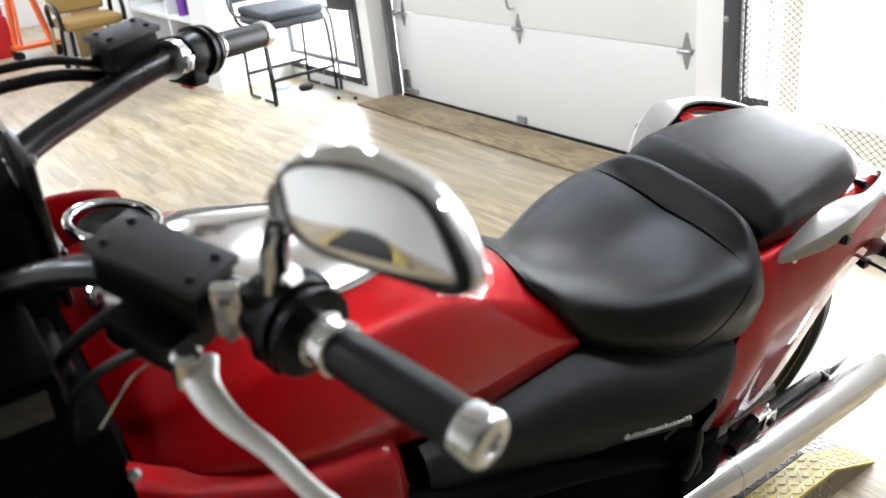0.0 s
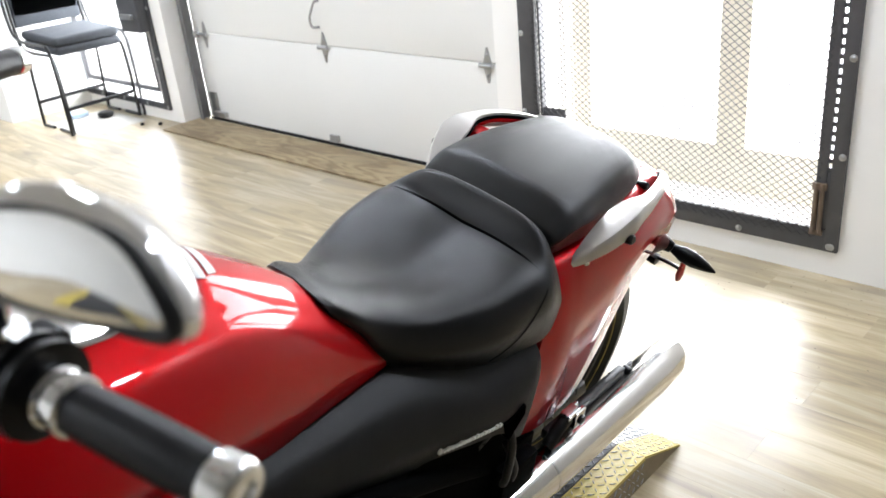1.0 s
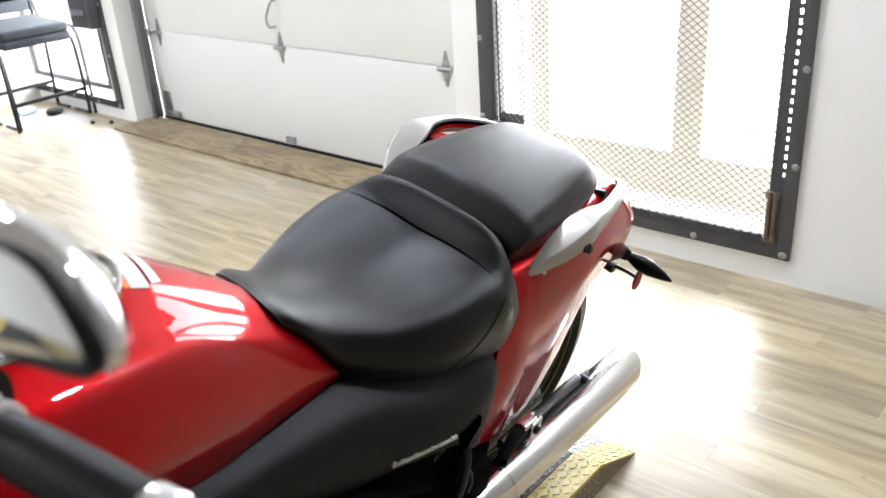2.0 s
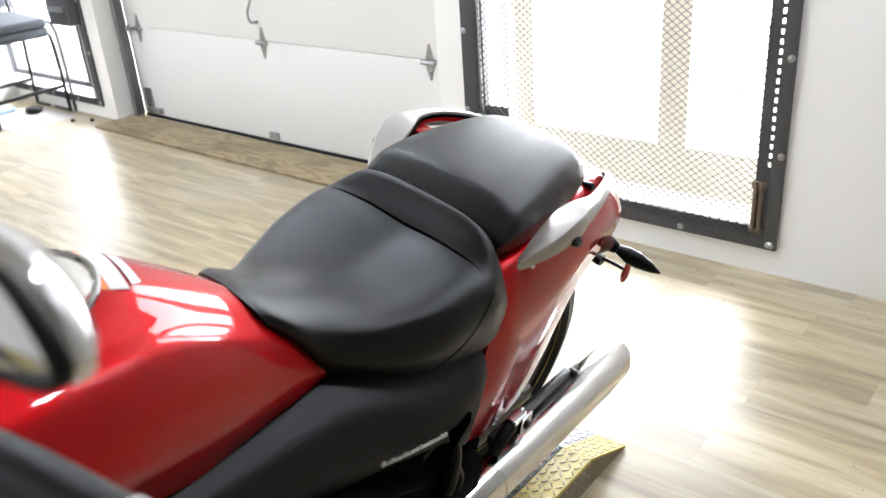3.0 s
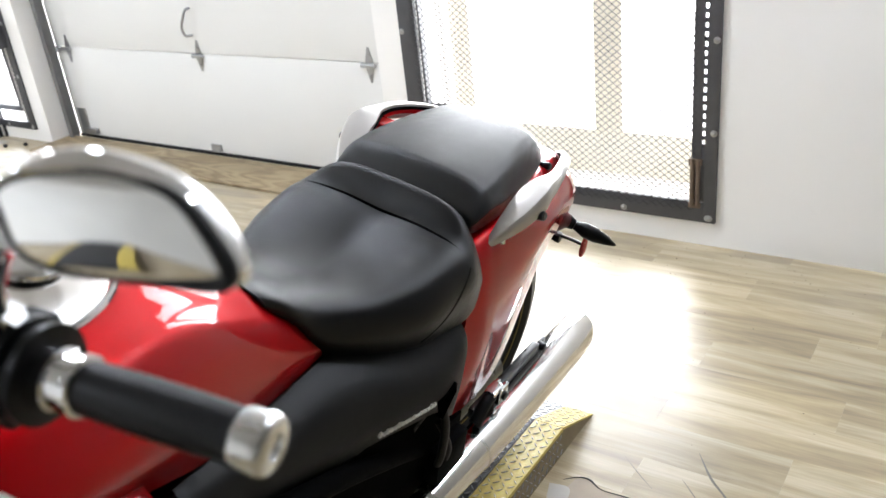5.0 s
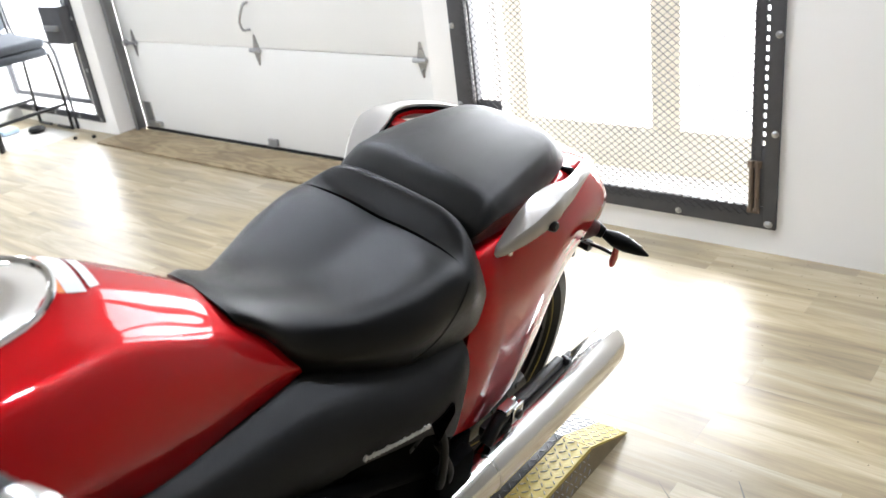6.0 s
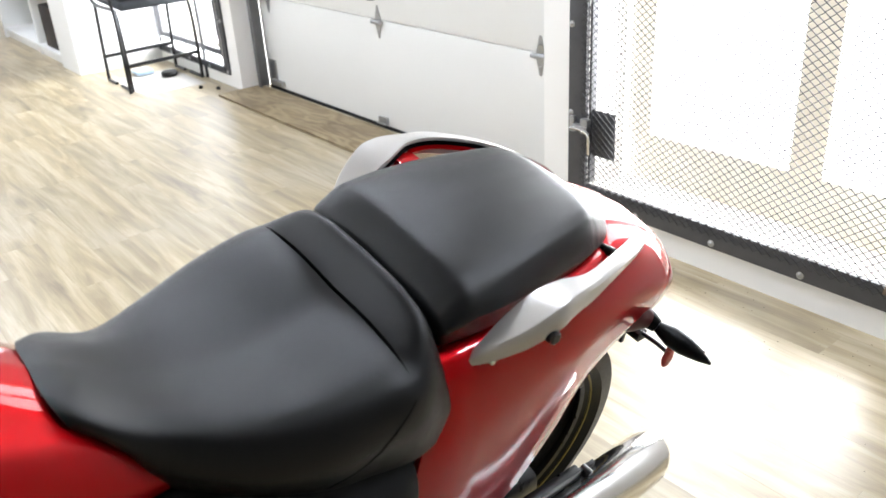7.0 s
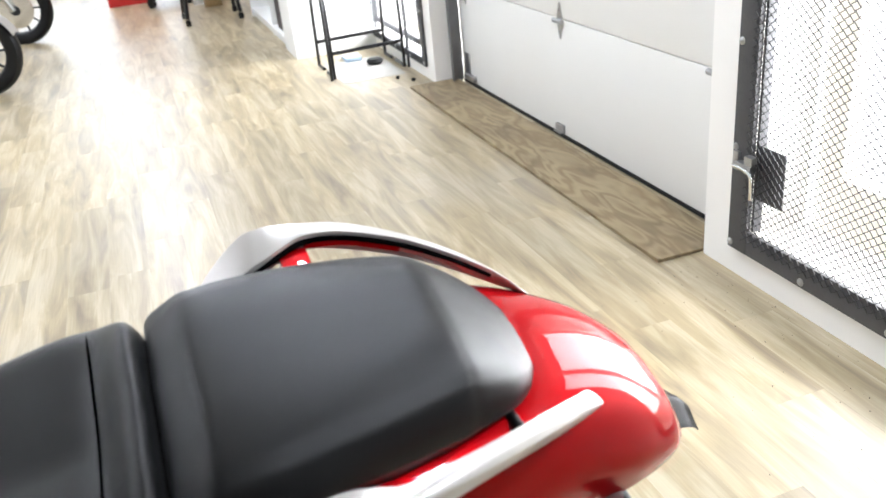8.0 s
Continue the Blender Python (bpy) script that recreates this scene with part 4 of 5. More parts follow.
# red tail cowl
TAIL = [
    half(1.250, (0, 0.80), (0.12, 0.80), (0.176, 0.795, -0.02), (0.200, 0.70, -0.045), (0.203, 0.55, -0.065), (0.186, 0.405, -0.04)),
    half(1.268, (0, 0.80), (0.12, 0.80), (0.179, 0.797), (0.208, 0.70, -0.016), (0.2135, 0.550, -0.030), (0.190, 0.395, -0.015)),
    half(1.290, (0, 0.80), (0.12, 0.80), (0.179, 0.798), (0.2085, 0.70), (0.2125, 0.570, -0.010), (0.187, 0.383, 0.008)),
    half(1.33, (0, 0.80), (0.12, 0.80), (0.180, 0.80), (0.207, 0.70), (0.206, 0.595), (0.176, 0.360, 0.028)),
    half(1.43, (0, 0.815), (0.11, 0.815), (0.172, 0.808), (0.200, 0.715), (0.199, 0.625), (0.168, 0.373, 0.02)),
    half(1.52, (0, 0.818), (0.105, 0.816), (0.160, 0.805), (0.192, 0.720), (0.189, 0.650), (0.162, 0.460, 0.014)),
    half(1.60, (0, 0.816), (0.095, 0.812), (0.146, 0.796), (0.178, 0.722), (0.176, 0.66), (0.155, 0.554, 0.005)),
    half(1.69, (0, 0.808), (0.08, 0.802), (0.130, 0.778), (0.160, 0.715), (0.160, 0.65), (0.144, 0.597)),
    half(1.79, (0, 0.765), (0.07, 0.756), (0.112, 0.728), (0.140, 0.680), (0.138, 0.63), (0.122, 0.60)),
    half(1.865, (0, 0.700), (0.055, 0.692), (0.09, 0.668), (0.110, 0.635), (0.108, 0.61), (0.097, 0.59)),
    half(1.895, (0, 0.650), (0.045, 0.645), (0.072, 0.632), (0.085, 0.615), (0.084, 0.605), (0.075, 0.592)),
]
TAIL = [r[:5] + [(r[4] + r[5]) / 2 + Vector((0.002, 0, 0))] + r[5:] for r in TAIL]
part("tail_cowl", mirror_rows(TAIL, nu=6, nv=6), RED, bike, "glossy red tail cowl and side panels")
# dark skirt of the seat base between seat and tail
for s in (-1, 1):
    b = bmesh.new()
    skin(b, [[Vector((s * x, a, c)) for x, c in ((0.150, 0.805), (0.180, 0.77), (0.190, 0.70), (0.190, 0.61))] for a in (1.15, 1.20, 1.262)], 3, 4)
    bmesh.ops.solidify(b, geom=b.faces[:], thickness=0.004 * s)
    part("seat_skirt", b, INNER, bike, "dark seat base skirt")
# tail lamp under the lip
b = bmesh.new()
box(b, (-0.075, 1.84, 0.555), (0.075, 1.897, 0.592), 0.012)
part("tail_lamp", b, mat("smoked_lens", (0.12, 0.10, 0.10), 0.15, coat=1.0), bike, "clear smoked tail lamp")


# grab rails: a flat top, a sharp outer crease and a blade face below it, with an open slot beside the seat
RAIL = (  # along, inner edge (x, z), crease (x, z), lower edge (x, z)
    (1.278, (0.176, 0.786), (0.180, 0.788), (0.180, 0.782)),
    (1.300, (0.176, 0.808), (0.196, 0.812), (0.199, 0.792)),
    (1.340, (0.176, 0.838), (0.224, 0.847), (0.225, 0.815)),
    (1.382, (0.180, 0.864), (0.238, 0.877), (0.240, 0.840)),
    (1.408, (0.185, 0.873), (0.237, 0.885), (0.237, 0.847)),
    (1.428, (0.192, 0.878), (0.235, 0.886), (0.233, 0.848)),
    (1.460, (0.203, 0.881), (0.230, 0.884), (0.226, 0.846)),
    (1.510, (0.195, 0.880), (0.219, 0.880), (0.211, 0.842)),
    (1.580, (0.172, 0.865), (0.194, 0.862), (0.186, 0.828)),
    (1.640, (0.145, 0.843), (0.166, 0.838), (0.160, 0.808)),
    (1.690, (0.119, 0.818), (0.138, 0.809), (0.134, 0.787)),
    (1.722, (0.099, 0.794), (0.118, 0.786), (0.116, 0.774)),
    (1.746, (0.1010, 0.7655), (0.1020, 0.7650), (0.1020, 0.7645)),
)


def rail(s):
    b = bmesh.new()
    rows = []
    for y, i, k, o in RAIL:
        t = min(1.0, (k[1] - o[1]) / 0.03)
        ring = [i, ((i[0] + k[0]) / 2, (i[1] + k[1]) / 2 + 0.003 * t), (k[0] - 0.004 * t, k[1] + 0.0005), (k[0], k[1] - 0.004 * t), ((k[0] + o[0]) / 2 + 0.002 * t, (k[1] + o[1]) / 2), (o[0], o[1] + 0.002 * t),
                (o[0] - 0.004 * t, o[1]), (o[0] - 0.010 * t, o[1] + 0.004 * t), (i[0] + 0.008 * t, i[1] - 0.026 * t), (i[0] + 0.001, i[1] - 0.022 * t), (i[0] - 0.001, i[1] - 0.004 * t)]
        rows.append([Vector((s * p[0], y, p[1])) for p in ring])
    cols = [cr([r[j] for r in rows], 5) for j in range(len(rows[0]))]
    vs = grid(b, [[c[i] for c in cols] for i in range(len(cols[0]))], True)
    cap(b, vs[0])
    cap(b, vs[-1])
    ob = part("grab_rail", b, SILVER, bike, "silver cast grab rail")
    for q, r in (((0.232, 1.374, 0.834), 0.0095), ((0.124, 1.615, 0.808), 0.008), ((0.185, 1.312, 0.786), 0.006)):
        b = bmesh.new()
        lathe(b, [(r, -0.03), (r, 0), (r * 1.04, 0.002), (r * 1.04, 0.012), (r * 0.7, 0.015)], along((s * q[0], q[1], q[2]), (s * (q[0] + 1), q[1], q[2] + 0.2)), 14)
        part("bolt", b, SATIN if r > 0.007 else ALLOY, ob)
    b = bmesh.new()
    tube(b, [(s * (i[0] - 0.0015), y, i[1] - 0.0165) for y, i, k, o in RAIL[6:9]], [0.003, 0.0035, 0.003], 10, 4, flat=1.6)
    part("inner_trim", b, RED, ob, "red inner trim of the slot")
    # dark bracket behind the slot
    boxpart("bracket", (s * 0.150, 1.424, 0.80), (s * 0.200, 1.462, 0.866 if s < 0 else 0.822), RED, ob, 0.004)
    # thin dark strip just below the rail's inner edge
    tubepart("slot_strip", [(s * (i[0] - 0.001), y, i[1] - 0.010) for y, i, k, o in RAIL[3:11]], [0.002, 0.0035, 0.0035, 0.003, 0.002], INNER, ob, "dark strip along the inner side of the slot", seg=10, n=4, flat=1.4)


rail(1)
rail(-1)


# rear turn signals
def signal(s):
    p0, p1, p2 = Vector((s * 0.13, 1.755, 0.618)), Vector((s * 0.165, 1.765, 0.606)), Vector((s * 0.262, 1.812, 0.567))
    st = bmesh.new()
    tube(st, [p0, p0.lerp(p1, 0.5), p1], [0.019, 0.018, 0.013], 14, 3)
    st_ob = part("turn_signal", st, BLACK, bike, "black rear turn signal on a stalk")
    # dark red bulge paints the shaded underside of the tail here
    bt = bmesh.new()
    tube(bt, [Vector((s * 0.095, 1.690, 0.632)), Vector((s * 0.122, 1.722, 0.627)), Vector((s * 0.136, 1.745, 0.619)), Vector((s * 0.147, 1.760, 0.612))], [0.018, 0.037, 0.027, 0.017], 18, 4)
    part("stalk_recess_shade", bt, DARKRED, st_ob, "dark red bulge painting the shaded recess at the stalk")
    b = bmesh.new()
    tube(b, [p1, p1.lerp(p2, 0.25), p1.lerp(p2, 0.5), p1.lerp(p2, 0.8), p2], [0.011, 0.021, 0.021, 0.012, 0.003], 14, 4, flat=0.85)
    part("lamp_body", b, BLACK, st_ob)
    b = bmesh.new()
    d = Vector((0, 0.010, 0.0))
    tube(b, [p1.lerp(p2, 0.2) + d, p1.lerp(p2, 0.45) + d, p1.lerp(p2, 0.8) + d], [0.012, 0.0165, 0.008], 12, 4, flat=0.8)
    part("lens", b, mat("smoked_amber_lens", (0.09, 0.05, 0.035), 0.12, coat=1.0), st_ob)
    return st_ob


left_signal = signal(1)
signal(-1)
# tongue of the rear fender under the tail
b = bmesh.new()
skin(b, [[Vector((x * w - 0.01, a, c - 0.02 * abs(x))) for x in (-1, -0.5, 0, 0.5, 1)] for a, c, w in ((1.70, 0.575, 0.075), (1.80, 0.57, 0.07), (1.89, 0.588, 0.055), (1.955, 0.565, 0.044), (1.985, 0.535, 0.036))], 4, 3)
bmesh.ops.solidify(b, geom=b.faces[:], thickness=0.02)
part("fender_tongue", b, BLACK, bike, "black rear fender tongue")
# number plate bracket
br = bmesh.new()
box(br, (-0.09, 1.79, 0.49), (0.09, 1.80, 0.58), 0.003)
box(br, (0.075, 1.775, 0.535), (0.13, 1.80, 0.552), 0.002)
box(br, (0.115, 1.78, 0.530), (0.13, 1.80, 0.552), 0.002)
tube(br, [(0.12, 1.788, 0.548), (0.160, 1.790, 0.549), (0.188, 1.791, 0.546)], 0.0045, 8, 3)
part("plate_bracket", br, SATIN, bike)
b = bmesh.new()
tube(b, [(0.194, 1.783, 0.585), (0.193, 1.788, 0.560), (0.191, 1.791, 0.535), (0.190, 1.793, 0.518), (0.190, 1.794, 0.512)], [0.008, 0.012, 0.015, 0.011, 0.003], 14, 4, flat=0.55)
part("reflector", b, mat("red_reflector", (0.5, 0.03, 0.03), 0.25, coat=0.8), left_signal, "small red reflector under the signal")


# black side covers
def cover(s):
    rows = [
        half(0.54, (0.165, 0.775), (0.190, 0.75), (0.198, 0.69), (0.188, 0.63)),
        half(0.66, (0.145, 0.750), (0.182, 0.725), (0.195, 0.665), (0.186, 0.605)),
        half(0.78, (0.130, 0.742), (0.180, 0.712), (0.199, 0.65), (0.191, 0.588)),
        half(0.90, (0.118, 0.735), (0.184, 0.702), (0.212, 0.64), (0.203, 0.578)),
        half(1.00, (0.135, 0.722), (0.208, 0.672), (0.232, 0.62), (0.223, 0.566)),
        half(1.07, (0.152, 0.710), (0.222, 0.652), (0.242, 0.603), (0.235, 0.552)),
        half(1.115, (0.166, 0.700), (0.227, 0.644), (0.241, 0.590), (0.236, 0.512)),
        half(1.155, (0.192, 0.678), (0.226, 0.640), (0.233, 0.580), (0.225, 0.485)),
        half(1.188, (0.195, 0.674), (0.213, 0.646), (0.219, 0.600), (0.213, 0.520)),
    ]
    b = bmesh.new()
    skin(b, [[Vector((s * p.x, p.y, p.z)) for p in r] for r in rows], 5, 6)
    bmesh.ops.solidify(b, geom=b.faces[:], thickness=0.006 * s)
    return part("side_cover", b, COVER, bike, "matt black side cover")


cv = cover(1)
cover(-1)
# script too small to read: short raised bars
b = bmesh.new()
for i, h in enumerate((0.011, 0.006, 0.008, 0.006, 0.007, 0.009, 0.006, 0.007, 0.006, 0.008, 0.006, 0.007, 0.006, 0.007, 0.009, 0.008)):
    f = i / 16
    a0 = 0.922 + 0.132 * f
    x = 0.2125 + 0.0285 * f + 0.006 * f * (1 - f)
    z = 0.5915 - 0.0045 * f
    box(b, (x - 0.002, a0, z), (x + 0.0034, a0 + (0.0086 if i % 3 else 0.0076), z + h * 0.8), 0.0008)
    if i % 3 != 1:
        box(b, (x - 0.002, a0 + 0.001, z + h * 0.7), (x + 0.0036, a0 + 0.0046, z + h * 1.2), 0.0008)
part("emblem", b, BARS, cv, "pale emblem bars")
# black wedge in the rear corner of each cover paints a slot's dark hollow
for s in (-1, 1):
    b = bmesh.new()
    ring = [(1.058, 0.590), (1.112, 0.602), (1.118, 0.575), (1.084, 0.530)]
    va = [b.verts.new((s * (0.2465 - 0.10 * (0.60 - z) * 0.6), y, z)) for y, z in ring]
    vb = [b.verts.new((s * 0.225, y, z)) for y, z in ring]
    b.faces.new(va), b.faces.new(vb[::-1])
    for i in range(4):
        b.faces.new((va[i], vb[i], vb[(i + 1) % 4], va[(i + 1) % 4]))
    part("slot_hollow_dark", b, SEAM, bike, "black wedge painting a slot's dark hollow")
# black guard beside the silencer's front end
for s in (-1, 1):
    b = bmesh.new()
    box(b, (0.205, 1.11, 0.315), (0.236, 1.215, 0.405), 0.008, m=Matrix.Diagonal((s, 1, 1, 1)))
    part("heel_guard", b, INNER, bike, "black heel guard")

# frame, engine and swingarm below
b = bmesh.new()
box(b, (-0.16, 0.45, 0.28), (0.16, 1.02, 0.72), 0.03)
eng = part("engine", b, SATIN, bike, "black engine block")
for z in (0.34, 0.39, 0.44, 0.49, 0.54, 0.59):
    boxpart("cooling_fin", (-0.19, 0.5, z), (0.19, 0.9, z + 0.012), SATIN, eng, 0.003)
for s in (-1, 1):
    tubepart("frame_rail", [(s * 0.10, 0.22, 0.95), (s * 0.2, 0.5, 0.72), (s * 0.205, 0.85, 0.56), (s * 0.19, 1.08, 0.42), (s * 0.17, 1.15, 0.32)], 0.020, INNER, bike)
    tubepart("subframe_rail", [(s * 0.19, 1.05, 0.50), (s * 0.17, 1.35, 0.56), (s * 0.12, 1.75, 0.62)], 0.016, SATIN, bike)
    tubepart("swingarm", [(s * 0.13, 1.08, 0.35), (s * 0.12, 1.3, 0.27), (s * 0.105, 1.58, 0.245)], 0.026, SATIN, bike, flat=1.3)
b = bmesh.new()
box(b, (-0.15, 1.0, 0.30), (0.15, 1.22, 0.66), 0.03)
part("battery_tray", b, SATIN, bike)
# black heel plates and lower frame covers
for s in (-1, 1):
    b = bmesh.new()
    skin(b, [[Vector((s * x, a, c)) for x, c in ((0.198, t), (0.208, t - 0.09), (0.200, t - 0.19), (0.165, t - 0.30))] for a, t in ((0.60, 0.62), (0.75, 0.59), (0.90, 0.57), (1.05, 0.55), (1.17, 0.50))], 4, 4)
    bmesh.ops.solidify(b, geom=b.faces[:], thickness=0.005 * s)
    part("lower_cover", b, INNER, bike, "black lower frame cover")
    b = bmesh.new()
    box(b, (-0.008, 1.13, 0.30), (0.008, 1.26, 0.392), 0.006)
    hp = part("heel_plate", b, INNER, bike, "black heel plate", m=pose(s * 0.186, 0, 0))
    for y, z in ((1.155, 0.36), (1.20, 0.345), (1.15, 0.375)):
        b = bmesh.new()
        lathe(b, [(0.008, 0), (0.008, 0.005), (0.005, 0.007), (0.003, 0.005)], along((s * 0.008, y, z), (s, y, z)), 10)
        part("bolt", b, ZINC, hp)
tubepart("brake_hose", [(0.225, 1.10, 0.50), (0.24, 1.13, 0.42), (0.22, 1.15, 0.34), (0.20, 1.20, 0.30)], 0.006, RUBBER, bike)
tubepart("breather_hose", [(0.225, 1.095, 0.565), (0.242, 1.10, 0.50), (0.235, 1.11, 0.40), (0.21, 1.13, 0.34)], 0.008, RUBBER, bike)

# rear wheel
t, q = bmesh.new(), bmesh.new()
wm = pose(0, 1.547, 0.302, 0, 90, 0)
wheel(t, q, 0.302, 0.17, wm)
tyre = part("rear_tyre", t, RUBBER, bike, "black rear tyre")
part("rim", q, SATIN, tyre, "black cast rim")
# added black disc: stands for the dark inside of the spoked wheel
b = bmesh.new()
lathe(b, [(0.03, 0.060), (0.12, 0.060), (0.205, 0.050), (0.212, 0.040), (0.205, 0.030), (0.03, 0.030)], wm, 48)
part("wheel_fill", b, INNER, tyre, "black fill disc added to darken the open wheel")
for s in (-1, 1):
    b = bmesh.new()
    lathe(b, [(0.222, s * 0.070), (0.230, s * 0.071), (0.230, s * 0.0735), (0.222, s * 0.0725)], wm, 48, False)
    part("rim_stripe", b, YSTRIPE, tyre, "yellow rim stripe")
b = bmesh.new()
rows = [[Vector((bx, 1.547 + (0.328 - abs(bx) * 0.15) * math.cos(a), 0.302 + (0.328 - abs(bx) * 0.15) * math.sin(a))) for bx in (-0.10, -0.06, 0, 0.06, 0.10)] for a in [radians(50 + 8 * i) for i in range(13)]]
grid(b, rows)
bmesh.ops.solidify(b, geom=b.faces[:], thickness=0.004)
part("hugger", b, BLACK, bike, "black rear hugger")


# silencers
def silencer(s):
    ax, z = 0.227 * s, 0.280
    b = bmesh.new()
    ring = lambda a, r, cut: [Vector((ax + r * 0.95 * math.cos(k * math.pi / 16) , a + cut * math.sin(k * math.pi / 16), z + (a - 1.2) * 0.035 + r * math.sin(k * math.pi / 16))) for k in range(32)]
    rings = [ring(1.10, 0.036, 0), ring(1.20, 0.043, 0), ring(1.28, 0.049, 0), ring(1.40, 0.052, 0), ring(1.58, 0.0535, 0.0), ring(1.71, 0.054, 0.01), ring(1.770, 0.052, 0.02), ring(1.780, 0.048, 0.02), ring(1.745, 0.044, 0.02)]
    vs = grid(b, rings, True)
    cap(b, vs[0])
    sil = part("silencer", b, STEEL, bike, "polished steel silencer")
    b = bmesh.new()
    vs = grid(b, [ring(1.745, 0.0438, 0.02), ring(1.66, 0.041, 0.01), ring(1.65, 0.015, 0)], True)
    cap(b, vs[-1])
    part("outlet", b, DARK, sil)
    b = bmesh.new()
    grid(b, [ring(1.268, 0.0478, 0), ring(1.269, 0.0500, 0), ring(1.273, 0.0502, 0), ring(1.274, 0.0482, 0)], True)
    part("band", b, ALLOY, sil)
    tubepart("header_pipe", [(ax, 1.15, z), (ax * 0.9, 1.0, 0.27), (ax * 0.6, 0.8, 0.22), (ax * 0.5, 0.5, 0.2)], 0.026, STEEL, bike)
    # hanger arm above it
    b = bmesh.new()
    box(b, (-0.010, 1.30, 0.336), (0.010, 1.60, 0.364), 0.006)
    box(b, (-0.004, 1.59, 0.338), (0.004, 1.645, 0.352), 0.002)
    h = part("silencer_hanger", b, SATIN, bike, "black silencer hanger", m=pose(0.195 * s, 0, 0))
    b = bmesh.new()
    lathe(b, [(0.009, 0), (0.009, 0.018), (0.006, 0.022), (0.002, 0.022)], along((-0.004 * s, 1.618, 0.345), (0.06 * s, 1.618, 0.345)), 12)
    part("mount_bolt", b, SATIN, h)


silencer(1)
silencer(-1)


# passenger foot pegs folded against the tail
def peg(s):
    b = bmesh.new()
    box(b, (-0.012, 1.330, 0.392), (0.014, 1.372, 0.406), 0.004)
    box(b, (0.006, 1.352, 0.358), (0.018, 1.388, 0.402), 0.004)
    box(b, (-0.012, 1.360, 0.362), (-0.002, 1.388, 0.400), 0.004)
    p = part("passenger_peg", b, CHROME, bike, "alloy passenger peg bracket", m=pose(0.215 * s, 0, 0))
    b = bmesh.new()
    tube(b, [(0.0, 1.285, 0.345), (0.0, 1.315, 0.375), (0.0, 1.345, 0.388)], 0.015, 10)
    part("peg_rubber", b, RUBBER, p)
    b = bmesh.new()
    lathe(b, [(0.007, -0.022), (0.007, 0.018), (0.011, 0.019), (0.011, 0.024), (0.003, 0.026)], along((0.0, 1.371, 0.377), (0.05 * s, 1.371, 0.377)), 12)
    part("pivot_pin", b, SATIN, p)


peg(1)
peg(-1)


# ---- steering, bars, controls ----
# front wheel and fork
t, q = bmesh.new(), bmesh.new()
fwm = pose(-0.03, -0.14, 0.305, 0, 90, 14)
wheel(t, q, 0.305, 0.12, fwm)
ft = part("front_tyre", t, RUBBER, bike, "black front tyre")
part("rim", q, SATIN, ft)
for s in (-1, 1):
    tubepart("fork_leg", [(-0.03 + s * 0.1, -0.14, 0.305), (s * 0.1, 0.02, 0.72), (s * 0.10, 0.10, 1.03), (s * 0.10, 0.125, 1.13)], 0.027, SATIN, bike, n=3)
b = bmesh.new()
box(b, (-0.14, 0.04, 1.075), (0.14, 0.17, 1.105), 0.012)
tc = part("top_clamp", b, SATIN, bike, "black top yoke")
for s in (-1, 1):
    b = bmesh.new()
    lathe(b, [(0.022, 0), (0.022, 0.012), (0.014, 0.016), (0.009, 0.012)], pose(s * 0.10, 0.115, 1.104), 6)
    part("fork_cap", b, ALLOY, tc)
# left bar
BAR_L = [(0.05, 0.13, 1.14), (0.11, 0.145, 1.185), (0.19, 0.195, 1.232), (0.28, 0.262, 1.246), (0.385, 0.303, 1.247), (0.515, 0.335, 1.256)]
BAR_R = [(-0.04, 0.12, 1.13), (-0.145, 0.195, 1.16), (-0.20, 0.30, 1.181), (-0.25, 0.42, 1.194), (-0.30, 0.507, 1.175), (-0.365, 0.603, 1.15)]
tubepart("handlebar", BAR_L[:-1], 0.0135, SATIN, bike, "black tubular handlebar", seg=16)
tubepart("handlebar", BAR_R[:-1], 0.0175, SATIN, bike, "black tubular handlebar", seg=16)


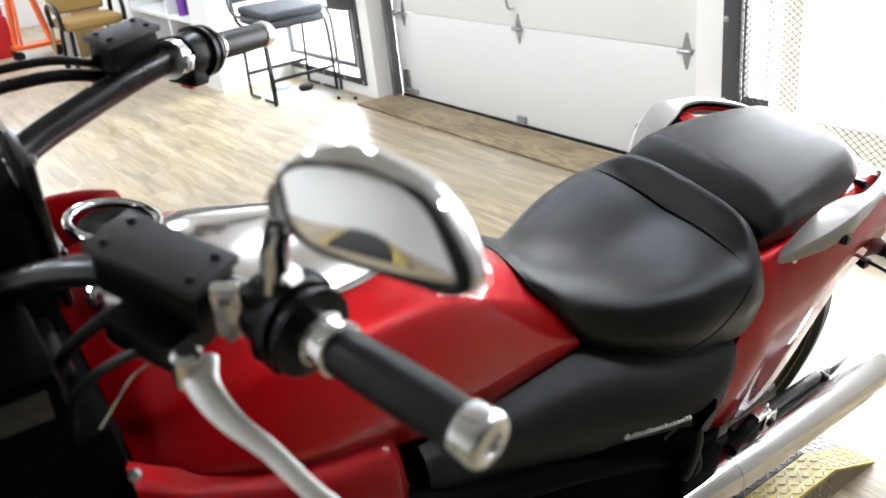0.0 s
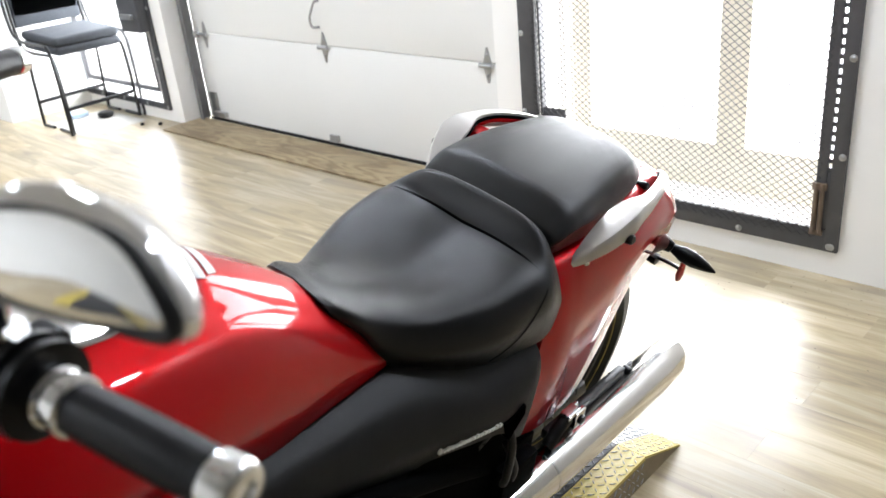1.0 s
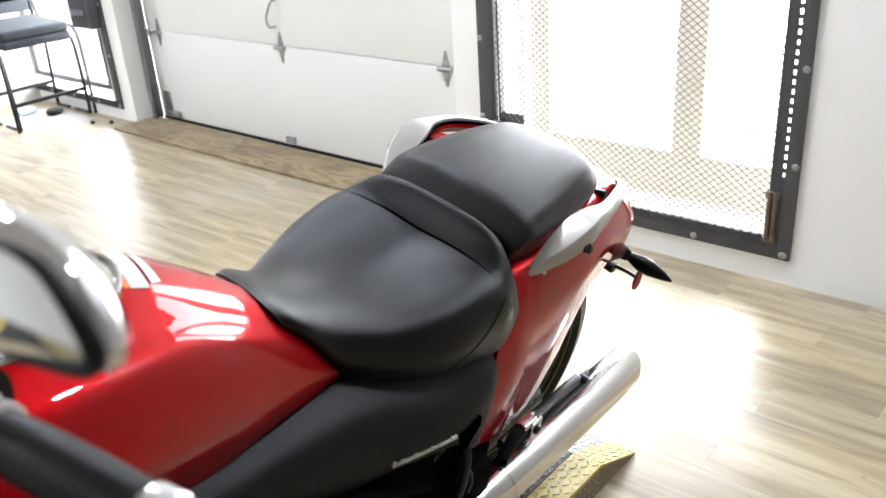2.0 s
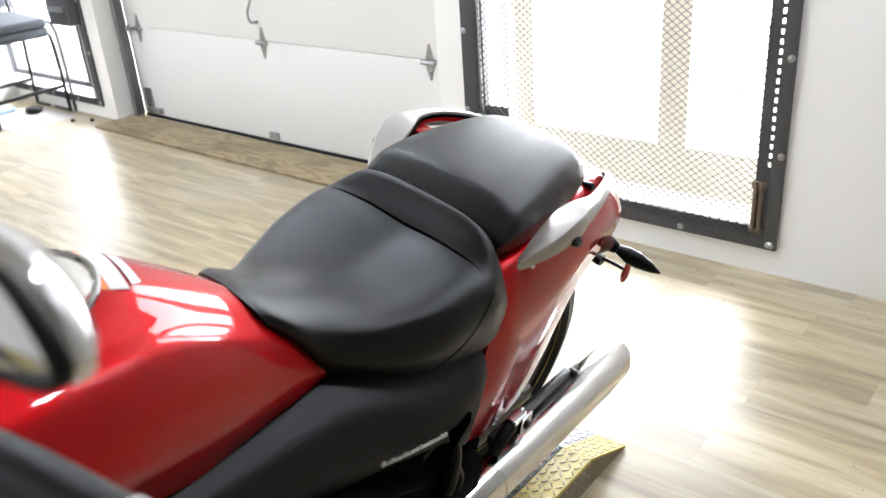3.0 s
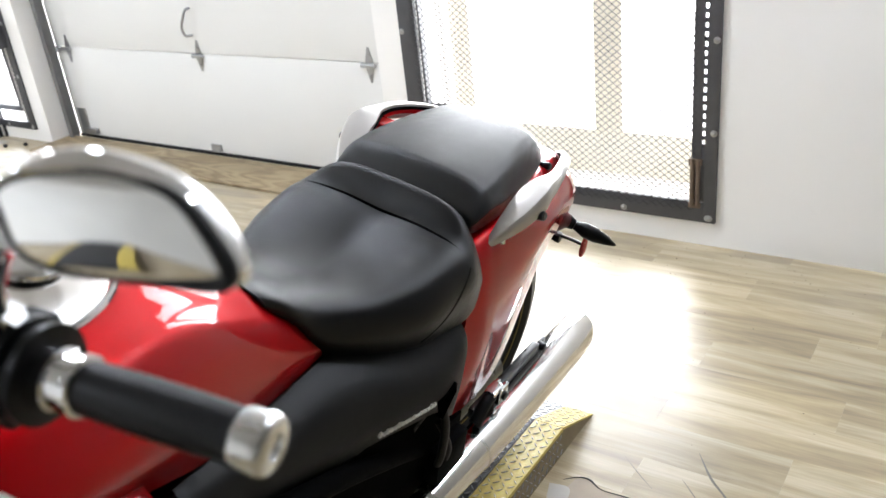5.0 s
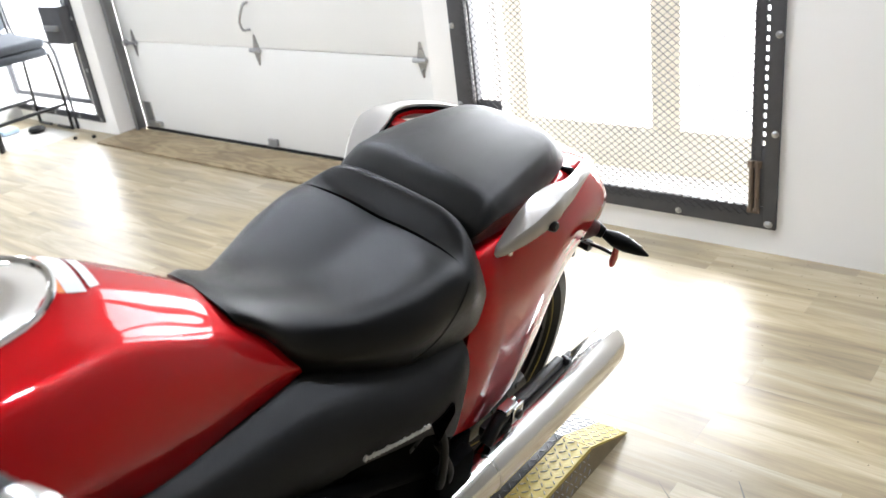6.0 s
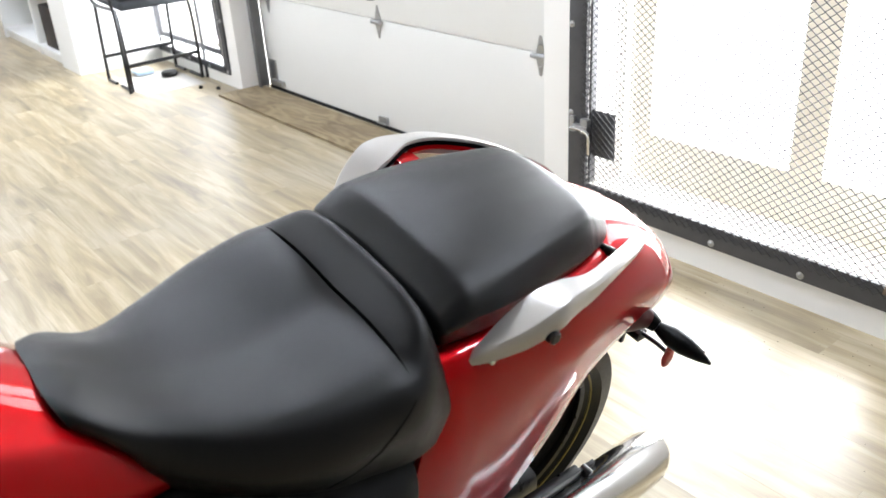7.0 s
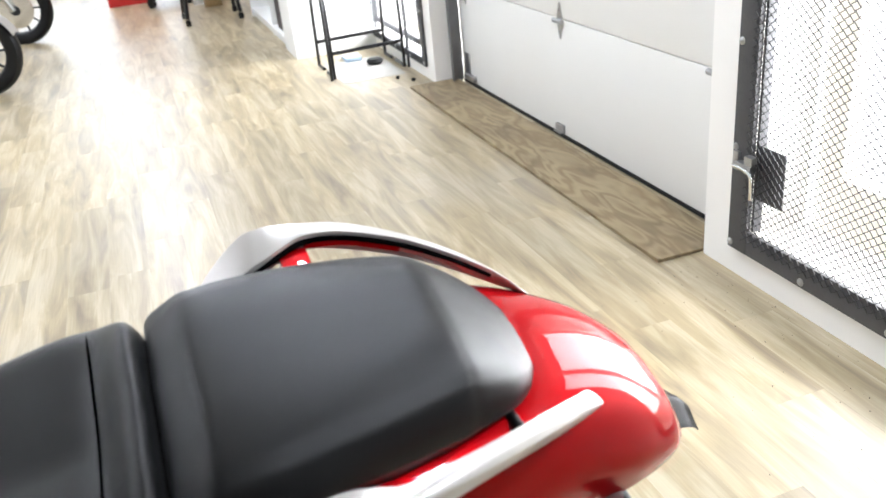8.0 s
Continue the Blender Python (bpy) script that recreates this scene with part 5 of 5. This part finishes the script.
def control(p, q, s):
    """Grip from p (inner) to q (outer) with collar, end weight and switch housing."""
    p, q = Vector(p), Vector(q)
    m = along(p, q)
    L = (q - p).length
    b = bmesh.new()
    prof = [(0.0175, 0.0)]
    for k in range(1, 30):
        prof.append((0.0175 + 0.0012 * math.sin(k / 30 * math.pi) + (0.0003 if k % 2 else -0.0003), L * k / 30))
    lathe(b, prof + [(0.0175, L)], m, 28)
    g = part("grip", b, RUBBER, bike, "black rubber grip")
    b = bmesh.new()
    lathe(b, [(0.0185, -0.026), (0.0215, -0.024), (0.0215, -0.016), (0.019, -0.014), (0.019, -0.004), (0.021, -0.002), (0.021, 0.002), (0.0178, 0.004)], m, 28)
    part("collar", b, CHROME, g, "chrome collar")
    b = bmesh.new()
    lathe(b, [(0.0178, L - 0.002), (0.0195, L), (0.0200, L + 0.015), (0.0188, L + 0.0195), (0.0165, L + 0.0215), (0.009, L + 0.022), (0.008, L + 0.019)], m, 28)
    part("bar_end", b, ALLOY, g, "polished bar-end weight")
    if s < 0:
        b = bmesh.new()
        lathe(b, [(0.0145, -0.106), (0.025, -0.105), (0.0255, -0.090), (0.0145, -0.089)], m, 24)
        box(b, (-0.030, -0.010, -0.105), (-0.020, 0.010, -0.090), 0.003, m)
        part("clamp", b, ALLOY, g, "alloy bar clamp")
    sw = bmesh.new()
    lathe(sw, [(0.018, -0.085), (0.027, -0.083), (0.030, -0.066), (0.0295, -0.05), (0.0355, -0.048), (0.0355, -0.040), (0.031, -0.038), (0.031, -0.034), (0.0345, -0.032), (0.0345, -0.026), (0.022, -0.024)], m, 24)
    box(sw, (-0.022, -0.038, -0.078), (0.022, -0.016, -0.044), 0.005, m)
    box(sw, (0.01, -0.018, -0.076), (0.040, 0.018, -0.046), 0.006, m)
    sw_ob = part("switch_housing", sw, BLACK, g, "black switch housing")
    for lo, hi in (((0.036, -0.008, -0.068), (0.045, 0.008, -0.054)), ((-0.008, -0.045, -0.066), (0.010, -0.036, -0.054))):
        bt = bmesh.new()
        box(bt, lo, hi, 0.002, m)
        part("switch_button", bt, REDP if s < 0 else SATIN, sw_ob)
    return m, L


ml, Ll = control((0.394, 0.305, 1.248), (0.506, 0.331, 1.255), 1)
mr_, Lr = control((-0.30, 0.507, 1.175), (-0.365, 0.603, 1.15), -1)


def reservoir(lo, hi, m, s):
    b = bmesh.new()
    box(b, lo, hi, 0.006)
    r = part("brake_reservoir" if s < 0 else "clutch_reservoir", b, BLACK, bike, "black fluid reservoir", m=m)
    b = bmesh.new()
    box(b, (lo[0] - 0.003, lo[1] - 0.003, hi[2] + 0.0005), (hi[0] + 0.003, hi[1] + 0.003, hi[2] + 0.009), 0.003)
    lid = part("lid", b, COVER, r, "satin black lid")
    for x in (lo[0] + 0.01, hi[0] - 0.01):
        for y in (lo[1] + 0.008, hi[1] - 0.008):
            b = bmesh.new()
            lathe(b, [(0.004, 0), (0.004, 0.002), (0.002, 0.003)], pose(x, y, hi[2] + 0.009), 8)
            part("screw", b, SATIN, lid)
    b = bmesh.new()
    box(b, (lo[0] + 0.02, lo[1] - 0.02, lo[2] - 0.03), (hi[0] - 0.01, hi[1] - 0.01, lo[2]), 0.006)
    part("master_cylinder", b, BLACK, r, "black master cylinder")


reservoir((-0.05, -0.023, -0.02), (0.05, 0.023, 0.02), pose(0.252, 0.235, 1.248, 3, 4, 28), 1)
reservoir((-0.038, -0.02, -0.016), (0.038, 0.02, 0.016), pose(-0.245, 0.372, 1.222, 0, 0, -68), -1)
# clamp brackets
for pts in ([(0.305, 0.26, 1.235), (0.325, 0.285, 1.262), (0.345, 0.298, 1.285)],):
    tubepart("mirror_bracket", pts, [0.012, 0.010, 0.009], ALLOY, bike, "alloy mirror bracket")


def lever(path, widths, pivot, s):
    b = bmesh.new()
    tube(b, path, widths, 12, 6, flat=0.6)
    lv = part("brake_lever" if s < 0 else "clutch_lever", b, LEVER, bike, "polished alloy lever")
    b = bmesh.new()
    lathe(b, [(0.012, -0.014), (0.012, 0.012), (0.008, 0.016), (0.004, 0.016)], pose(*pivot), 12)
    part("pivot_bolt", b, ALLOY, lv)


lever([(0.315, 0.232, 1.215), (0.335, 0.225, 1.208), (0.37, 0.228, 1.203), (0.41, 0.24, 1.20), (0.455, 0.25, 1.195), (0.50, 0.268, 1.188), (0.535, 0.292, 1.184)], [0.0135, 0.0125, 0.0095, 0.0078, 0.0072, 0.0074, 0.009], (0.318, 0.222, 1.215), 1)
lever([(-0.29, 0.38, 1.16), (-0.32, 0.42, 1.15), (-0.37, 0.49, 1.13), (-0.42, 0.56, 1.105)], [0.013, 0.011, 0.009, 0.009], (-0.288, 0.375, 1.16), -1)


# mirror: chrome shell with a broad rolled rim round a slightly domed glass
RIM_OUT = ((-0.061, 0.034), (-0.042, 0.046), (-0.010, 0.051), (0.032, 0.0425), (0.059, 0.027), (0.076, 0.002), (0.0785, -0.024), (0.065, -0.030), (0.010, -0.0215), (-0.040, -0.014), (-0.062, 0.010))
RIM_IN = ((-0.057, 0.030), (-0.036, 0.039), (0.008, 0.0395), (0.041, 0.0295), (0.058, 0.010), (0.0665, -0.017), (0.032, -0.0190), (-0.035, -0.009), (-0.056, 0.010))


def loop(pts, n=48):
    """A closed smooth outline through pts, cut into n even steps."""
    q = [Vector((x * 0.905, 0, z * 0.93)) for x, z in pts]
    c = cr(q[-2:] + q + q[:2], 12)[24:-24]
    d = [0.0]
    for u, v in zip(c[:-1], c[1:]):
        d.append(d[-1] + (v - u).length)
    out, i = [], 0
    for k in range(n):
        t = d[-1] * k / n
        while d[i + 1] < t:
            i += 1
        out.append(c[i].lerp(c[i + 1], (t - d[i]) / max(1e-9, d[i + 1] - d[i])))
    return out


def mirror_head(centre, face, across):
    y = -Vector(face).normalized()
    x = Vector(across)
    x = (x - y * x.dot(y)).normalized()
    z = x.cross(y)
    m = Matrix.Translation(centre) @ Matrix((x, y, z)).transposed().to_4x4()
    outer, inner = loop(RIM_OUT), loop(RIM_IN)
    tip = max(q.x for q in outer)
    crown = max(q.z for q in outer)
    outer = [q.lerp(p, max(0.0, q.x / tip) * (0.5 + 0.45 * max(0.0, q.z / crown))) for p, q in zip(inner, outer)]
    mid = Vector((0.005, 0, 0.012))
    rows = []
    for u, d in ((0, 0.003), (0.06, -0.001), (0.14, -0.0035), (0.32, -0.0045), (0.55, -0.0030), (0.78, 0.0005), (0.93, 0.005), (1, 0.009)):
        rows.append([m @ (p.lerp(q, u) + Vector((0, d, 0))) for p, q in zip(inner, outer)])
    for k, d in ((0.955, 0.014), (0.89, 0.021), (0.76, 0.029), (0.56, 0.036), (0.3, 0.039), (0.05, 0.040)):
        rows.append([m @ (mid + (q - mid) * k + Vector((0, d, 0))) for q in outer])
    b = bmesh.new()
    vs = grid(b, rows, True)
    cap(b, vs[-1])
    mi = part("mirror", b, CHROME, bike, "chrome mirror shell with a broad rim")
    b = bmesh.new()
    rows = [[m @ (mid + (p - mid) * k + Vector((0, -0.0030 - 0.0050 * (1 - k * k), 0))) for p in inner] for k in (1.01, 0.9, 0.75, 0.6, 0.45, 0.3, 0.15, 0.03)]
    vs = grid(b, rows, True)
    cap(b, vs[-1])
    part("mirror_glass", b, mat("mirror_glass", (0.9, 0.9, 0.9), 0.01, 1.0, vary=0.0, rvary=0.0), mi, "domed mirror glass")
    # dark band painting the inner bevel's reflection, broadest towards the tip
    reach = max(p.x for p in inner)
    ends = inner + inner[:1]
    tubepart("rim_reflection", [m @ (p + Vector((0, -0.0035, 0))) for p in ends], [0.0008 + 0.0042 * max(0.0, p.x / reach) ** 1.5 for p in ends], RUBBER, mi, "dark band round the glass painting the bevel's reflection", seg=8, n=1)
    return mi


mirror_head((0.4715, 0.2815, 1.3985), (0.37, -0.905, 0.21), (0.956, 0, 0.275))
tubepart("mirror_stem", [(0.335, 0.288, 1.27), (0.338, 0.29, 1.31), (0.36, 0.290, 1.35), (0.40, 0.275, 1.385)], [0.011, 0.010, 0.011, 0.014], CHROME, bike, "chrome mirror stem", seg=14)
tubepart("mirror_stem", [(-0.25, 0.345, 1.19), (-0.25, 0.28, 1.205), (-0.255, 0.18, 1.20), (-0.26, 0.08, 1.19)], 0.008, SATIN, bike, "black mirror stem")

tubepart("mirror_stem", [(-0.25, 0.345, 1.206), (-0.25, 0.28, 1.225), (-0.255, 0.18, 1.222), (-0.26, 0.08, 1.212)], 0.0055, SATIN, bike, "black cable beside the stem")


# alloy clamp halves with their bolts
def clamp(p, turn, size):
    m = pose(*p, *turn)
    b = bmesh.new()
    box(b, (-size[0], -0.006, -size[1]), (size[0], 0.006, size[1]), 0.004, m)
    box(b, (-size[0] * 0.7, -0.008, size[1] * 0.25), (size[0] * 0.7, 0.004, size[1] * 0.85), 0.003, m)
    c = part("clamp", b, ALLOY, bike, "alloy bar clamp")
    for z in (-0.75, 0.75):
        b = bmesh.new()
        lathe(b, [(0.005, -0.002), (0.005, 0.004), (0.003, 0.004), (0.003, 0.002)], m @ pose(0, -0.006, z * size[1], 90, 0, 0), 10)
        part("bolt", b, ZINC, c)


clamp((0.318, 0.258, 1.252), (10, 0, 60), (0.011, 0.026))

# instrument pod and headlamp shell
b = bmesh.new()
box(b, (-0.16, 0.02, 1.06), (0.06, 0.185, 1.225), 0.025, segs=3)
pod = part("instrument_pod", b, INNER, bike, "black instrument pod")
b = bmesh.new()
lathe(b, [(0.062, 0), (0.062, 0.012), (0.055, 0.016), (0.052, 0.010)], pose(-0.05, 0.186, 1.15, -75, 0, 0), 30)
part("gauge_ring", b, CHROME, pod, "chrome gauge ring")
b = bmesh.new()
lathe(b, [(0.05, 0.0), (0.09, 0.03), (0.10, 0.10), (0.095, 0.11)], pose(0, -0.05, 1.0, 90, 0, 0), 30)
part("headlamp", b, BLACK, bike, "black headlamp shell")
# chrome ring beside the yoke and the bright windscreen bracket with its bolts
ringp = [Vector((-0.105 + 0.046 * math.cos(a), 0.283 + 0.050 * math.sin(a), 1.078 - 0.010 * math.sin(a))) for a in [2 * math.pi * k / 40 for k in range(41)]]
ring_ob = tubepart("lock_ring", ringp, 0.0062, CHROME, bike, "chrome ring round the steering lock", seg=10, n=1)
b = bmesh.new()
lathe(b, [(0.043, 0), (0.043, 0.014), (0.030, 0.020), (0.014, 0.018)], pose(-0.105, 0.283, 1.058, -8, 0, 0), 28)
part("lock_cup", b, BLACK, ring_ob, "black steering lock cup")
tubepart("lock_link", [(-0.06, 0.275, 1.092), (-0.03, 0.262, 1.10), (-0.005, 0.245, 1.105)], [0.009, 0.008, 0.007], ALLOY, ring_ob)
b = bmesh.new()
box(b, (-0.085, 0.186, 1.10), (-0.018, 0.192, 1.262), 0.003)
wb = part("windscreen_bracket", b, ALLOY, bike, "bright windscreen bracket plate")
b = bmesh.new()
box(b, (-0.03, 0.186, 1.10), (0.055, 0.196, 1.262), 0.004)
part("bracket_backing", b, SATIN, wb, "black bracket backing")
for x, z in ((0.028, 1.252), (-0.004, 1.165), (-0.012, 1.140), (0.0, 1.115)):
    b = bmesh.new()
    lathe(b, [(0.006, 0), (0.006, 0.004), (0.003, 0.006)], along((x, 0.196, z), (x, 1, z)), 10)
    part("bolt", b, ZINC, wb)
b = bmesh.new()
lathe(b, [(0.008, 0), (0.008, 0.005), (0.004, 0.009)], pose(-0.160, 0.202, 1.055), 12)
part("tank_bolt", b, CHROME, bike, "chrome dome bolt on the tank")
# red shoulder of the far fairing beside the lock ring
b = bmesh.new()
skin(b, [[Vector((x, a + (x + 0.16) * 0.15, z + d)) for x, z in ((-0.125, 1.034), (-0.155, 1.052), (-0.190, 1.070), (-0.212, 1.066), (-0.228, 1.035), (-0.222, 0.985))] for a, d in ((0.17, -0.004), (0.205, 0.002), (0.245, 0.005), (0.285, 0.0), (0.32, -0.012))], 4, 4)
bmesh.ops.solidify(b, geom=b.faces[:], thickness=0.004)
part("fairing_shoulder_cap", b, RED, bike, "glossy red fairing shoulder")
# black inner fairing with a small illegible data plate
b = bmesh.new()
box(b, (-0.19, -0.02, 0.74), (0.218, 0.186, 1.085), 0.035)
inner = part("inner_fairing", b, INNER, bike, "matt black inner fairing")
boxpart("fairing_liner", (-0.215, 0.0, 0.55), (0.215, 0.30, 0.90), INNER, inner, 0.03)
boxpart("fairing_cheek", (-0.216, 0.02, 0.86), (0.216, 0.185, 1.05), INNER, inner, 0.02)
# thin pale edge of the fairing beside the tank
tubepart("edge_trim", [(0.200, 0.222, 1.125), (0.203, 0.202, 1.118), (0.208, 0.181, 1.098), (0.210, 0.167, 1.083)], 0.0016, ALLOY, inner, seg=8)
b = bmesh.new()
for k in range(6):
    box(b, (0.2148, 0.084 + 0.008 * k, 1.128), (0.2158, 0.0895 + 0.008 * k, 1.135), 0.0003)
    box(b, (0.2148, 0.084 + 0.008 * k, 1.142), (0.2158, 0.090 + 0.008 * k, 1.1455), 0.0003)
part("plate_bars", b, TREADD, inner, "worn grey bars of the data plate")
boxpart("fairing_shoulder", (0.09, -0.02, 1.05), (0.2138, 0.150, 1.165), INNER, inner, 0.015)
boxpart("data_plate", (0.2134, 0.076, 1.120), (0.2150, 0.136, 1.152), SATIN, inner, 0.0004, "dark data plate with worn bars")


# red lower side panels
def lower_panel(s):
    rows = [
        half(0.178, (0.207, 1.030), (0.236, 1.012), (0.258, 0.96), (0.250, 0.87)),
        half(0.24, (0.213, 0.985), (0.247, 0.966), (0.270, 0.91), (0.258, 0.81)),
        half(0.36, (0.208, 0.922), (0.245, 0.902), (0.266, 0.845), (0.252, 0.75)),
        half(0.455, (0.192, 0.873), (0.228, 0.852), (0.247, 0.795), (0.234, 0.70)),
        half(0.482, (0.185, 0.857), (0.212, 0.835), (0.228, 0.78), (0.218, 0.69)),
    ]
    b = bmesh.new()
    skin(b, [[Vector((s * p.x, p.y, p.z)) for p in r] for r in rows], 6, 6)
    bmesh.ops.solidify(b, geom=b.faces[:], thickness=0.005 * s)
    p = part("lower_panel", b, RED, bike, "glossy red lower side panel")
    b = bmesh.new()
    lathe(b, [(0.0062, 0), (0.0062, 0.002), (0.004, 0.0045), (0.002, 0.004)], along((s * 0.223, 0.182, 1.024), (s * 0.8, 0.0, 1.65)), 14)
    part("panel_bolt", b, ZINC, p)


lower_panel(1)
lower_panel(-1)
# cables from the bars
for pts, r in (([(0.28, 0.215, 1.215), (0.24, 0.17, 1.17), (0.20, 0.15, 1.10), (0.19, 0.15, 1.02)], 0.0045), ([(0.22, 0.20, 1.21), (0.18, 0.16, 1.15), (0.15, 0.15, 1.08), (0.15, 0.15, 1.0)], 0.006), ([(-0.24, 0.30, 1.17), (-0.17, 0.15, 1.12), (-0.12, 0.08, 1.02)], 0.005)):
    tubepart("cable", pts, r, RUBBER, bike, seg=8)
# side stand
tubepart("side_stand", [(0.15, 0.72, 0.24), (0.21, 0.66, 0.10), (0.265, 0.62, 0.071)], [0.014, 0.012, 0.012], SATIN, bike)

# ---- floor ----
# torn edge of the vinyl beside the lift, with grit near the wall
b = bmesh.new()
tube(b, [(-0.665, 1.588, 0.0048), (-0.635, 1.612, 0.0048), (-0.605, 1.617, 0.0048), (-0.563, 1.596, 0.0048), (-0.495, 1.598, 0.0048), (-0.415, 1.590, 0.0048), (-0.30, 1.57, 0.0048)], [0.001, 0.0022, 0.0034, 0.0016, 0.0026, 0.0014, 0.0005], 6, 5, flat=0.25)
tagged(part("floor_tear", b, DARK), "dark torn edge in the vinyl floor", "tear", kind="structure")
def flat_patch(name, pts, z, material, label):
    b = bmesh.new()
    b.faces.new([b.verts.new((p.x, p.y, z)) for p in cr([(x, y, z) for x, y in pts + pts[:1]], 4)[:-1]])
    return tagged(part(name, b, material, smooth=False), label, "patch", kind="structure")


flat_patch("torn_patch", [(-0.638, 1.603), (-0.605, 1.615), (-0.563, 1.594), (-0.495, 1.596), (-0.43, 1.585), (-0.45, 1.48), (-0.53, 1.42), (-0.61, 1.46), (-0.645, 1.53)], 0.0043, TORN, "tan patch where the vinyl has torn away")
flat_patch("torn_edge", [(-0.690, 1.562), (-0.640, 1.568), (-0.625, 1.53), (-0.63, 1.47), (-0.66, 1.48)], 0.0046, TORNW, "pale torn edge beside the patch")
for pts, w in (([(-0.395, 1.835), (-0.34, 1.755), (-0.285, 1.70), (-0.22, 1.625)], 0.0035), ([(-0.56, 1.74), (-0.50, 1.69), (-0.455, 1.655)], 0.0014), ([(-0.40, 1.72), (-0.35, 1.67), (-0.305, 1.63)], 0.0016), ([(-0.33, 1.765), (-0.29, 1.775)], 0.0012)):
    b = bmesh.new()
    tube(b, [(x, y, 0.0042) for x, y in pts], [w * 0.25, w, w * 0.8, w * 0.2], 6, 4, flat=0.12)
    tagged(part("scuff_mark", b, SCUFF), "grey scrape across the vinyl floor", "scuff", kind="structure")
gr = random.Random(5)
gv, gf = [], []
for i in range(240):
    x, y = gr.uniform(-2.2, 1.2), 3.0 - abs(gr.gauss(0, 0.2))
    if i > 222:
        x, y = gr.uniform(-0.7, 0.6), gr.uniform(1.4, 2.9)
    r = gr.uniform(0.001, 0.003)
    n = len(gv)
    gv += [(x - r, y, 0.0041), (x, y - r * 0.7, 0.0041), (x + r, y + 0.2 * r, 0.0041), (x, y + r * 0.8, 0.0041), (x, y, 0.0041 + r * 0.8)]
    gf += [(n, n + 1, n + 4), (n + 1, n + 2, n + 4), (n + 2, n + 3, n + 4), (n + 3, n, n + 4)]
gm = bpy.data.meshes.new("grit")
gm.from_pydata(gv, [], gf)
gm.materials.append(RUBBER)
tagged(new("grit", gm), "scattered dark grit on the vinyl floor", "grit", kind="stuff")

base = structure("floor", (-13.2, -3.5, -0.1), (7.2, 3.28, -0.0005), DARK, "wood-look vinyl plank floor, scuffed and dusty", "floor")
PW, PL = 0.152, 0.92
pm = bpy.data.meshes.new("plank")
bm = bmesh.new()
box(bm, (-PL / 2 + 0.0001, -PW / 2 + 0.0001, 0.0), (PL / 2 - 0.0001, PW / 2 - 0.0001, 0.004), 0.00015, segs=1)
bm.to_mesh(pm)
bm.free()
pm.materials.append(PLANK)
rest_v, rest_f = [], []
rng = random.Random(7)
for r in range(int(6.75 / PW)):
    y = 3.28 - (r + 0.5) * PW
    x = -13.0 + rng.random() * PL
    while x - PL / 2 < 6.99:
        if y > 0.55 and -6.4 < x < 0.9:
            o = new("plank", pm)
            o.location = (x, y, 0)
            o.parent = base
        else:
            n = len(rest_v)
            for dx, dy in ((-1, -1), (1, -1), (1, 1), (-1, 1)):
                rest_v.append((min(6.999, x + dx * (PL / 2 - 0.0002)), y + dy * (PW / 2 - 0.0002), 0.004))
            for dx, dy in ((-1, -1), (1, -1), (1, 1), (-1, 1)):
                rest_v.append((min(6.999, x + dx * (PL / 2 - 0.0002)), y + dy * (PW / 2 - 0.0002), 0.0))
            rest_f += [(n, n + 1, n + 2, n + 3)] + [(n + k, n + 4 + k, n + 4 + (k + 1) % 4, n + (k + 1) % 4) for k in range(4)]
        x += PL
me = bpy.data.meshes.new("far_planks")
me.from_pydata(rest_v, [], rest_f)
me.materials.append(PLANK)
o = new("far_planks", me)
o.parent = base
tagged(o, kind="stuff")
